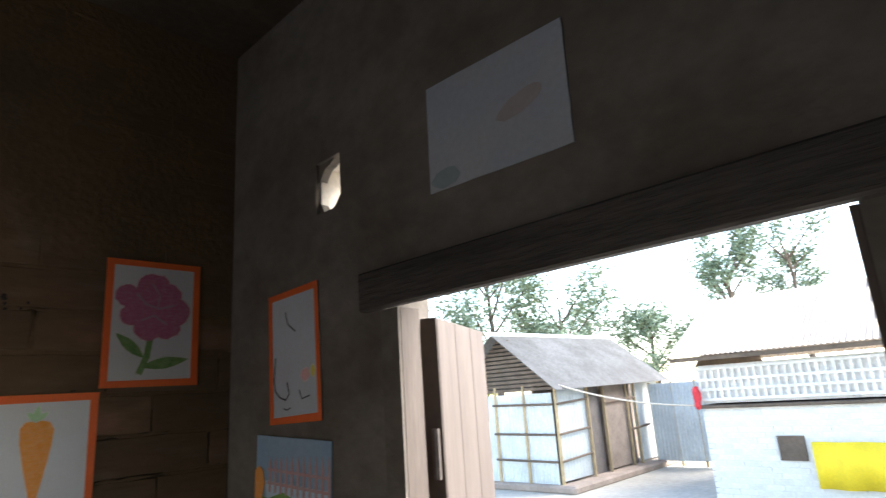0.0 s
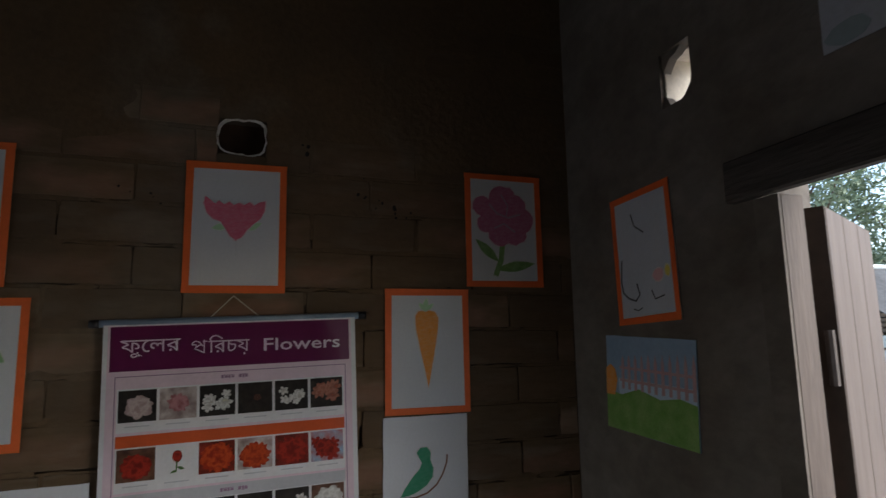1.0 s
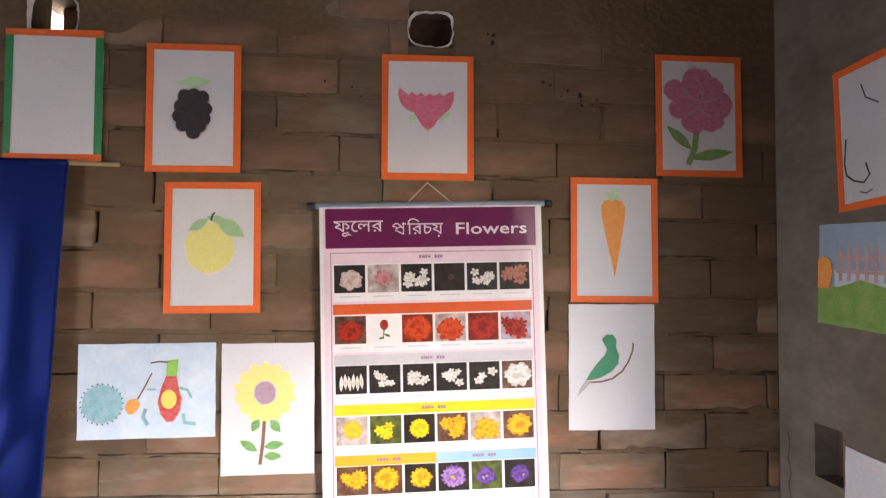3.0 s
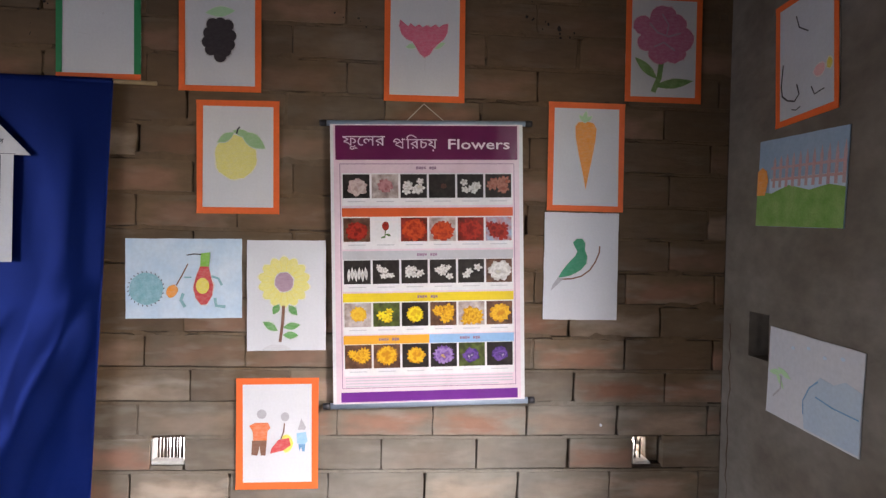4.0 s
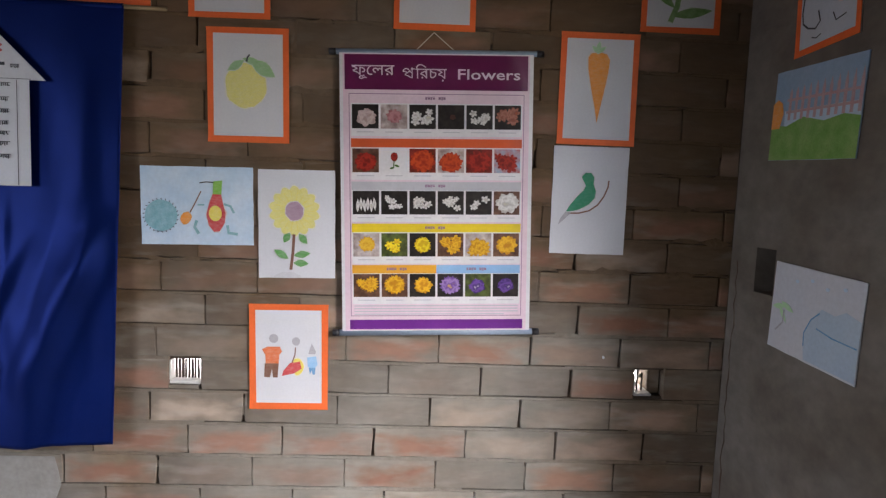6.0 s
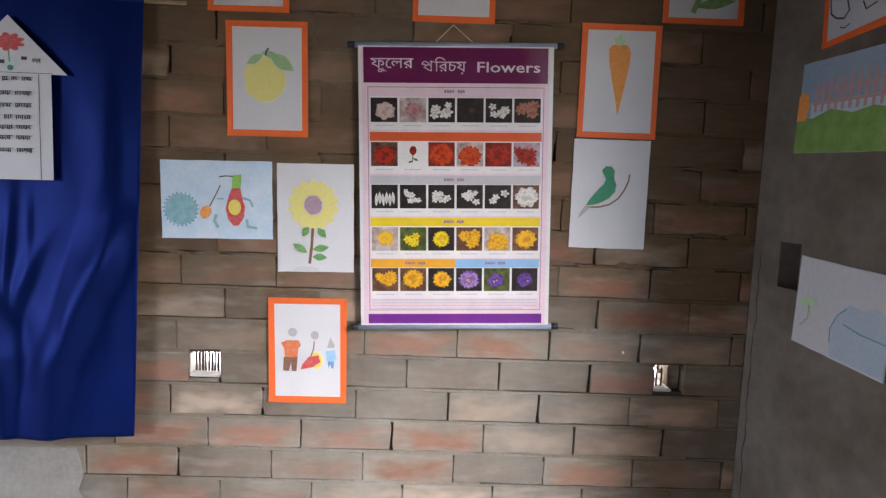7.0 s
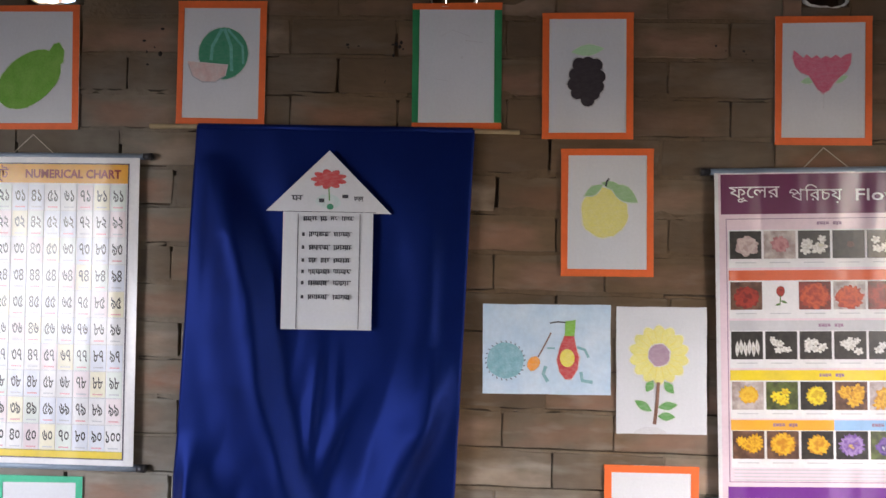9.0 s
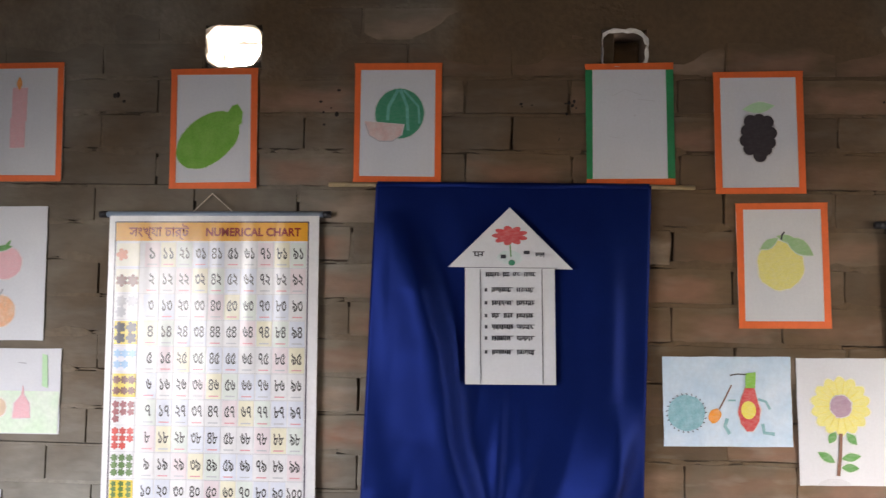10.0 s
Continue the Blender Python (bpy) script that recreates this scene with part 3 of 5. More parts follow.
t = sheet("carrot_drawing", north(0.406, 1.698, 0.3), 0.213, 0.297, "drawing of an orange carrot, orange paper border", ORANGE)
P = px(1080, 476, 0.00130)
draw(t, "root", [[P(*q) for q in ((1056, 412), (1062, 404), (1078, 401), (1094, 405), (1101, 416), (1099, 440), (1093, 475), (1086, 512), (1080, 544), (1074, 512), (1064, 470), (1057, 436))]], "orange")
draw(t, "leaf", [leafshape(*P(1076, 391), 0.03, 0.012, 80), leafshape(*P(1070, 396), 0.026, 0.010, 130), leafshape(*P(1083, 396), 0.026, 0.010, 40)], "palegreen", 2)

t = sheet("green_shape_drawing", north(0.400, 1.398, 0.2), 0.209, 0.296, "unbordered drawing of a plain green shape on a twig", None)
P = px(1081, 714, 0.00128)
draw(t, "green_shape", [[P(*q) for q in ((1062, 664), (1070, 655), (1082, 655), (1089, 664), (1088, 678), (1094, 692), (1092, 708), (1080, 722), (1062, 732), (1046, 737), (1032, 738), (1040, 724), (1054, 706), (1068, 692), (1072, 682))]], "deepgreen", 2)
draw(t, "grey_end", [[P(*q) for q in ((1034, 734), (1046, 738), (1030, 754), (1016, 767), (1020, 754))]], "grey")
draw(t, "twig", [stroke([P(1036, 742), P(1060, 741), P(1082, 735), (P(1100, 722)), P(1112, 704), P(1120, 684), P(1121, 670)], 0.004)], "brown")

t = sheet("sunflower_drawing", north(-0.393, 1.304, 1.2), 0.207, 0.294, "drawing of a yellow sunflower on plain white paper", None)
P = px(514, 410, 0.00150)
draw(t, "petals", [lobed(*P(510, 386), 0.064, 14, 0.10)], "paleyellow")
draw(t, "petal_line", [stroke([(P(510, 386)[0] + 0.026 * math.cos(a), P(510, 386)[1] + 0.026 * math.sin(a)), (P(510, 386)[0] + 0.055 * math.cos(a), P(510, 386)[1] + 0.055 * math.sin(a))], 0.0012) for a in [0.35 * i for i in range(18)]], "yellow", 2)
draw(t, "flower_centre", [oval(*P(510, 386), 0.0235, 0.0255, 0, 22, 0.05)], "mauve", 3)
draw(t, "stem", [stroke([P(509, 428), P(507, 460), P(503, 492)], 0.0075)], "brown", 2)
draw(t, "leaf", [leafshape(*P(x, y), l, 0.019, a) for x, y, l, a in ((496, 434, 0.03, 60), (525, 436, 0.034, -50), (486, 464, 0.045, -32), (523, 464, 0.044, 8), (521, 480, 0.04, -2))], "green", 1)
draw(t, "soil", [oval(*P(497, 507), 0.037, 0.016, 0, 16, 0.03, 0, 180)], "palegrey", 1)

t = sheet("germ_drawing", north(-0.657, 1.344, 1.2), 0.297, 0.210, "pale blue drawing of a round shape and a bottle", None, paper=PAPERBLUE)
P = px(339, 378, 0.00149)
draw(t, "round_shape", [oval(*P(275, 396), 0.043, 0.042, 0, 26, 0.03)], mat("crayon_pale_teal", (0.20, 0.45, 0.51), 0.8, 0.12, 60, 300, tint=(0.34, 0.56, 0.63)))
draw(t, "dash", [stroke([(P(275, 396)[0] + 0.043 * math.cos(a), P(275, 396)[1] + 0.042 * math.sin(a)), (P(275, 396)[0] + 0.047 * math.cos(a + 0.05), P(275, 396)[1] + 0.046 * math.sin(a + 0.05))], 0.002) for a in [0.25 * i for i in range(25)]], "ink", 2)
draw(t, "bottle", [[P(*q) for q in ((367, 356), (381, 356), (384, 372), (389, 390), (387, 408), (378, 423), (368, 424), (359, 412), (355, 394), (360, 374))]], "red")
draw(t, "bottle_cap", [[P(*q) for q in ((368, 334), (384, 332), (382, 357), (367, 357))]], "lime", 2)
draw(t, "bottle_label", [oval(*P(371, 391), 0.017, 0.021, 0, 18)], "yellow", 3)
draw(t, "nozzle", [stroke([P(344, 337), P(356, 335), P(370, 336)], 0.003)], "ink", 2)
draw(t, "brush", [stroke([P(346, 352), P(336, 372), P(326, 390)], 0.003)], "brown")
draw(t, "brush_head", [oval(*P(319, 400), 0.013, 0.018, -30, 14, 0.08)], "orange", 2)
draw(t, "blue_stroke", [stroke([P(386, 374), P(398, 378), P(404, 390)], 0.006), stroke([P(392, 412), P(394, 426), P(410, 428)], 0.008), stroke([P(338, 404), P(334, 416), P(341, 428)], 0.008), stroke([P(352, 376), P(340, 376)], 0.004)], "teal", 2)

t = sheet("plain_figures_drawing", north(-0.409, 0.938, 0.8), 0.214, 0.295, "drawing of plain coloured shapes, orange paper border", ORANGE, width=0.0175)
P = px(500, 644, 0.00152)
draw(t, "grey_shape", [oval(*P(473, 610), 0.0125, 0.0125, 0, 16), oval(*P(513, 615), 0.011, 0.012, 0, 14), [P(535, 638), P(541, 618), P(549, 634), P(547, 638)]], "grey")
draw(t, "orange_shape", [[P(*q) for q in ((452, 630), (462, 625), (484, 625), (488, 634), (483, 640), (482, 656), (459, 656), (458, 640))]], "rust", 2)
draw(t, "dark_shape", [[P(*q) for q in ((457, 656), (482, 656), (480, 682), (472, 682), (470, 666), (466, 682), (456, 681))]], "brown", 2)
draw(t, "blue_shape", [[P(*q) for q in ((533, 644), (549, 642), (552, 658), (547, 664), (534, 662))]], "skyblue", 2)
draw(t, "blue_foot", [[P(*q) for q in ((536, 663), (548, 663), (547, 676), (543, 676), (541, 668), (538, 676))]], "blue", 1)
draw(t, "red_shape", [[P(*q) for q in ((502, 655), (520, 652), (523, 665), (510, 674), (488, 679), (490, 670))]], "red", 2)
draw(t, "line", [stroke([P(512, 626), P(511, 640), P(506, 654)], 0.003)], "brown", 2)
draw(t, "yellow_patch", [oval(*P(516, 662), 0.016, 0.024, 0, 14, 0.08)], "yellow", 0)

t = sheet("papaya_drawing", north(-1.905, 1.986, 1.0), 0.220, 0.302, "drawing of a green papaya, orange paper border", ORANGE)
P = px(380, 229, 0.00142)
draw(t, "fruit", [oval(*P(370, 250), 0.090, 0.058, 38, 30, 0.015), [P(*q) for q in ((402, 206), (413, 190), (422, 187), (431, 200), (430, 220), (416, 232))]], mat("crayon_papaya_green", (0.15, 0.40, 0.045), 0.8, 0.1, 30, 260, tint=(0.22, 0.46, 0.08)))

t = sheet("watermelon_drawing", north(-1.445, 2.002, 0.3), 0.215, 0.297, "drawing of a watermelon and a slice, orange border", ORANGE)
P = px(706, 218, 0.00141)
draw(t, "fruit", [oval(*P(709, 202), 0.060, 0.062, 0, 28)], "deepgreen")
draw(t, "stripe", [stroke([P(706, 160), P(690, 190), P(688, 214)], 0.008), stroke([P(710, 160), P(722, 190), P(724, 232)], 0.008), stroke([P(716, 161), P(742, 190), P(744, 220)], 0.006)], mat("crayon_pale_rind", (0.17, 0.48, 0.39), 0.8, 0.1, 50, 260, tint=(0.09, 0.36, 0.28)), 2)
draw(t, "slice", [[P(*q) for q in ((648, 216), (716, 222), (712, 240), (696, 250), (674, 250), (656, 240))]], mat("crayon_melon_flesh", (0.70, 0.46, 0.43), 0.8, 0.08, 40, 260, tint=(0.72, 0.60, 0.57)), 3)
draw(t, "rind", [stroke([P(649, 220), P(657, 241), P(674, 251), P(697, 251), P(713, 240)], 0.0022)], "grey", 4)

t = sheet("faint_sketch", north(-0.882, 2.001, 1.0), 0.210, 0.298, "nearly blank faint sketch, orange and green tape border", ORANGE, GREENTAPE)
draw(t, "pencil_line", [stroke([(-0.04, 0.07), (-0.01, 0.085), (0.03, 0.07)], 0.0015), stroke([(-0.05, -0.03), (-0.02, -0.035)], 0.0015), oval(0.012, 0.02, 0.003, 0.003, n=8), stroke([(0.02, 0.06), (0.06, 0.055)], 0.002)], "palegrey")

t = sheet("candle_drawing", north(-2.40, 2.0, 1.0), 0.214, 0.303, "drawing of a pink candle, orange paper border", ORANGE)
draw(t, "candle", [rect(-0.030, -0.065, 0.008, 0.01, 0.002), rect(-0.027, 0.0, 0.014, 0.085, 0.002)], "palepink")
draw(t, "flame", [leafshape(-0.008, 0.098, 0.035, 0.014, 90)], "orange", 2)

t = sheet("fruit_drawing", north(-2.43, 1.618, 0.8), 0.224, 0.336, "drawing of a red and an orange fruit on white", None)
draw(t, "red_fruit", [oval(0.006, 0.025, 0.044, 0.040, 0, 24, 0.02)], "palepink")
draw(t, "orange_fruit", [oval(-0.006, -0.095, 0.042, 0.040, 0, 24, 0.02)], mat("crayon_pale_orange", (0.85, 0.42, 0.22), 0.8, 0.1, 30, 200, tint=(0.8, 0.6, 0.45)))
draw(t, "leaf", [leafshape(0.0, 0.062, 0.05, 0.014, 10), leafshape(0.012, 0.07, 0.03, 0.008, 55)], "green", 2)
draw(t, "stalk", [stroke([(-0.004, -0.056), (0.004, -0.04)], 0.004)], "grey", 2)

t = sheet("green_landscape_drawing", north(-2.415, 1.327, 0.8), 0.297, 0.210, "pale green drawing with a pink jug shape", None)
draw(t, "green_wash", [rect(-0.145, -0.10, 0.145, 0.0, 0.003)], mat("pale_green_wash", (0.62, 0.78, 0.58), 0.8, 0.08, 14, 90, tint=(0.74, 0.79, 0.70)))
draw(t, "tree", [rect(0.102, 0.01, 0.116, 0.09, 0.003)], "palegreen", 2)
draw(t, "jug", [[(0.03, -0.065), (0.075, -0.065), (0.072, -0.03), (0.058, -0.01), (0.054, 0.015), (0.050, -0.01), (0.034, -0.03)]], "palepink", 2)
draw(t, "orange_patch", [oval(-0.005, -0.04, 0.018, 0.022, 0, 14, 0.05)], mat("pale_orange_wash", (0.82, 0.62, 0.45), 0.8, 0.08), 2)
draw(t, "line", [stroke([(-0.12, 0.03), (-0.02, 0.028)], 0.002), stroke([(0.04, 0.07), (0.06, 0.068)], 0.002)], "grey", 2)

sheet("white_sheet", north(-2.508, 0.940, 0.5), 0.21, 0.295, "plain white sheet of paper on brick wall", None)
t = sheet("green_bordered_drawing", north(-1.857, 0.853, 1.0), 0.214, 0.297, "drawing of a red fruit, bright green tape border", MINT)
draw(t, "red_fruit", [oval(-0.02, 0.02, 0.052, 0.05, 0, 24, 0.02)], "pink")

# drawings on the rendered wall
t = sheet("line_sketch", east(-0.305, 1.902, 2.2), 0.205, 0.297, "black line sketch on bluish paper, orange border", ORANGE, paper=mat("cool_white_paper", (0.60, 0.635, 0.70), 0.75, 0.04, 9, 120))
draw(t, "ink_line", [stroke([(-0.03, 0.10), (-0.02, 0.07), (0.01, 0.05)], 0.003), stroke([(-0.075, 0.0), (-0.082, -0.05), (-0.078, -0.075), (-0.06, -0.09), (-0.035, -0.098), (-0.02, -0.085), (-0.028, -0.06)], 0.004), stroke([(-0.045, -0.115), (-0.03, -0.12), (-0.015, -0.115)], 0.0025), stroke([(0.02, -0.08), (0.03, -0.10), (0.06, -0.095)], 0.003)], "ink")
draw(t, "pink_patch", [oval(0.045, -0.05, 0.016, 0.014, 0, 12, 0.1)], "palepink")
draw(t, "yellow_patch", [oval(0.075, -0.045, 0.008, 0.012, 0, 10, 0.1)], "yellow")

t = sheet("picket_fence_painting", east(-0.292, 1.616, -2.6), 0.297, 0.215, "painting of a pink picket fence on grass", None, paper=mat("sky_wash", (0.27, 0.40, 0.56), 0.75, 0.06, 9, 90, tint=(0.36, 0.47, 0.60)))
draw(t, "grass", [[(-0.147, -0.106), (0.147, -0.106), (0.147, -0.02), (0.10, -0.012), (0.04, -0.022), (-0.03, -0.008), (-0.09, -0.026), (-0.147, -0.02)]], mat("crayon_grass", (0.15, 0.33, 0.06), 0.8, 0.12, 26, 240, tint=(0.26, 0.42, 0.14)))
draw(t, "pale_wash", [rect(-0.10, -0.028, 0.146, 0.012, 0.002)], "paleblue", 0)
FENCE = mat("crayon_fence_pink", (0.60, 0.33, 0.33), 0.8, 0.1, 40, 260, tint=(0.52, 0.40, 0.42))
for k in range(11):
    u = -0.088 + 0.0225 * k
    draw(t, "picket", [[(u, -0.012), (u + 0.009, -0.012), (u + 0.009, 0.052), (u + 0.0045, 0.062 + 0.0016 * k), (u, 0.052)]], FENCE, 2)
draw(t, "rail", [rect(-0.095, 0.032, 0.146, 0.038), rect(-0.095, 0.004, 0.146, 0.010)], FENCE, 3)
draw(t, "red_bush", [[(-0.147, -0.03), (-0.147, 0.03), (-0.13, 0.04), (-0.112, 0.03), (-0.104, 0.005), (-0.115, -0.03)]], "orange", 4)

t = sheet("watercolour_landscape", east(-0.352, 1.159, -2.4), 0.292, 0.212, "pale watercolour of a palm and blue hills", None, paper=mat("pale_washed_paper", (0.58, 0.60, 0.67), 0.75, 0.06, 9, 90, tint=(0.62, 0.62, 0.66)))
draw(t, "blue_hill", [[(-0.01, -0.10), (-0.02, -0.05), (0.0, -0.005), (0.03, 0.025), (0.07, 0.02), (0.10, 0.035), (0.144, 0.025), (0.144, -0.10)]], mat("blue_hill_wash", (0.42, 0.53, 0.66), 0.8, 0.06, 12, 120, tint=(0.48, 0.57, 0.67)))
draw(t, "hill_line", [stroke([(-0.015, -0.07), (-0.018, -0.04), (0.0, -0.005), (0.025, 0.015)], 0.003), stroke([(0.02, -0.02), (0.07, -0.028), (0.14, -0.03)], 0.003)], "blue", 2)
draw(t, "palm", [leafshape(-0.115, 0.0, 0.05, 0.014, 10), leafshape(-0.085, 0.004, 0.05, 0.014, -20), leafshape(-0.10, -0.015, 0.05, 0.012, -50)], "palegreen")
draw(t, "palm_trunk", [stroke([(-0.095, -0.005), (-0.095, -0.035), (-0.12, -0.06)], 0.004)], "grey", 2)
draw(t, "blue_speck", [oval(-0.06 + 0.05 * k, 0.07 + 0.01 * (k % 2), 0.006, 0.004, 0, 10, 0.1) for k in range(4)], "paleblue")

t = sheet("faded_painting", east(-0.915, 2.248, -1.3), 0.302, 0.212, "faded blue-grey painting above the doorway", None, paper=mat("faded_blue_paper", (0.42, 0.47, 0.55), 0.75, 0.06, 7, 90, tint=(0.50, 0.52, 0.56)))
draw(t, "brown_patch", [oval(0.06, -0.005, 0.05, 0.018, 15, 16, 0.08)], mat("faded_brown_wash", (0.47, 0.42, 0.43), 0.8, 0.08))
draw(t, "green_patch", [oval(-0.11, -0.085, 0.035, 0.018, 0, 14, 0.08)], mat("faded_green_wash", (0.36, 0.44, 0.47), 0.8, 0.08))


# ---- printed wall charts ----
def rods(t, w, top, bottom):
    part("top_rod", tube(bmesh.new(), (-w / 2 - 0.012, -0.006, top), (w / 2 + 0.012, -0.006, top), 0.0075, sides=12), ROD, t, "grey-blue plastic rod", True)
    part("bottom_rod", tube(bmesh.new(), (-w / 2 - 0.010, -0.006, bottom), (w / 2 + 0.010, -0.006, bottom), 0.0085, sides=12), ROD, t, "grey-blue plastic rod", True)
    for u in (-w / 2 - 0.018, w / 2 + 0.018):
        for v, r in ((top, 0.0085), (bottom, 0.0095)):
            part("end_cap", tube(bmesh.new(), (u - 0.009, -0.006, v), (u + 0.009, -0.006, v), r, sides=12), CAP, t, "black end cap", True)
    bm = tube(bmesh.new(), (-0.055, -0.006, top + 0.006), (-0.008, -0.004, top + 0.052), 0.0013, sides=6)
    tube(bm, (-0.008, -0.004, top + 0.052), (0.045, -0.006, top + 0.006), 0.0013, sides=6)
    part("hanging_string", bm, STRING, t, "pale string")


def ink(t, name, polys, colour, layer, label=""):
    return part(name, flat(polys, -0.0122 - 0.0004 * layer, 0.0004), PR[colour], t, label)


flowers = thing("flower_chart", pose(-0.019, -0.004, 1.398, 0, -2.0, 0), "glossy printed flower chart hanging from plastic rods", "wall chart")
Q = lambda x, y: ((x - 758.5) * 0.001525, (353.5 - y) * 0.001536)
R = lambda x0, y0, x1, y1: [Q(x0, y1), Q(x1, y1), Q(x1, y0), Q(x0, y0)]
part("printed_sheet", box(bmesh.new(), (-0.2565, -0.0122, -0.371), (0.2565, -0.0105, 0.371)), PR["white"], flowers)
rods(flowers, 0.513, 0.374, -0.377)
ink(flowers, "pink_ground", [R(596, 114, 920, 594)], "palepink", 0)
ink(flowers, "title_band", [R(599, 115, 917, 174)], "purple", 1)
for text, x, w in (("ফুেলর", 648, 0.112), ("িরচয়", 748, 0.083)):
    part("title_writing", words(text, *Q(x, 145), 0.040, -0.0134, w), PR["title"], flowers, "white title writing")
for k, pts in enumerate((((0.05, 0.45), (0.10, 0.56), (0.22, 0.635), (0.34, 0.61), (0.45, 0.53), (0.52, 0.44)), ((0.04, 0.45), (0.18, 0.45), (0.26, 0.42), (0.26, 0.34), (0.18, 0.24), (0.35, 0.17), (0.60, 0.03)),
                         ((0.28, 0.31), (0.40, 0.42), (0.52, 0.43), (0.60, 0.36)), ((0.64, 0.69), (0.64, 0.0)), ((0.56, 0.605), (0.80, 0.605)))):
    u0, v0 = Q(698, 152)
    part("title_writing", flat([stroke([(u0 + 0.041 * u, v0 + 0.040 * (v - 0.1)) for u, v in pts], 0.0024)], -0.0134 - 0.0001 * k, 0.0002), PR["title"], flowers, "white title writing")
part("title_writing", words("Flowers", *Q(849, 147), 0.038, -0.0134, 0.166, 0.0004), PR["title"], flowers, "white title writing")
ink(flowers, "panel_line", [R(606, 180.5, 911, 181.6), R(606, 567.4, 911, 568.5), R(605.8, 180.5, 606.9, 568.5), R(910.1, 180.5, 911.2, 568.5)], "line", 1)
for y, colour in ((257, "red"), (331, "greyband"), (404, "yellow")):
    ink(flowers, "colour_band", [R(609, y, 908, y + 15)], colour, 2)
ink(flowers, "colour_band", [R(609, 477, 758, 492)], "amber", 2)
ink(flowers, "colour_band", [R(758, 477, 908, 492)], "blue", 2)
for x, y in ((758, 188), (758, 264), (758, 338), (758, 411), (690, 484), (832, 484)):
    ink(flowers, "band_writing", [R(x + a, y - 1.6 + d, x + a + g, y + 2.6 - d) for a, g, d in ((-20, 3, 0), (-16, 5, 0.5), (-10.4, 2.4, 0), (-7, 4, 0.7), (3, 4, 0.3), (8, 2.5, -0.6), (11.2, 4, 0.4))] + [R(x - 20, y - 2.2, x - 3, y - 1.5), R(x + 3, y - 2.2, x + 15, y - 1.5)], "line" if y != 264 else "red", 3)
ROWS5 = (199, 274, 347, 421, 493)


def photo_ink(name, a, b, scale):
    """Blurred dark backdrop of a printed photograph."""
    return mat("photo_" + name, a, 0.35, 0.15, scale, 120, tint=b, coat=0.35)


def petal_ink(name, dark, light, heart):
    """A printed flower: darker heart, lighter middle, streaked towards the rim."""
    m = print_ink("flower_" + name, light)
    n, l = m.node_tree.nodes, m.node_tree.links
    tc, sub, ln, ramp, noi, add = (n.new("ShaderNodeTexCoord"), n.new("ShaderNodeVectorMath"), n.new("ShaderNodeVectorMath"), n.new("ShaderNodeValToRGB"), n.new("ShaderNodeTexNoise"), n.new("ShaderNodeMath"))
    sub.inputs[1].default_value = (0.5, 0.5, 0.5)
    sub.operation, ln.operation, add.operation = "SUBTRACT", "LENGTH", "MULTIPLY_ADD"
    l.new(tc.outputs["Generated"], sub.inputs[0]), l.new(sub.outputs[0], ln.inputs[0])
    noi.inputs["Scale"].default_value, noi.inputs["Detail"].default_value = 90, 4
    l.new(tc.outputs["Object"], noi.inputs[0])
    add.inputs[1].default_value = 0.5
    l.new(noi.outputs[0], add.inputs[0]), l.new(ln.outputs["Value"], add.inputs[2])
    l.new(add.outputs[0], ramp.inputs[0])
    for k, (at, col) in enumerate(((0.66, heart), (0.95, dark), (0.74, dark), (0.84, light))):
        e = ramp.color_ramp.elements[k] if k < 2 else ramp.color_ramp.elements.new(at)
        e.position, e.color = at, (*col, 1)
    l.new(ramp.outputs[0], n["Hue/Saturation/Value"].inputs["Color"])
    return m


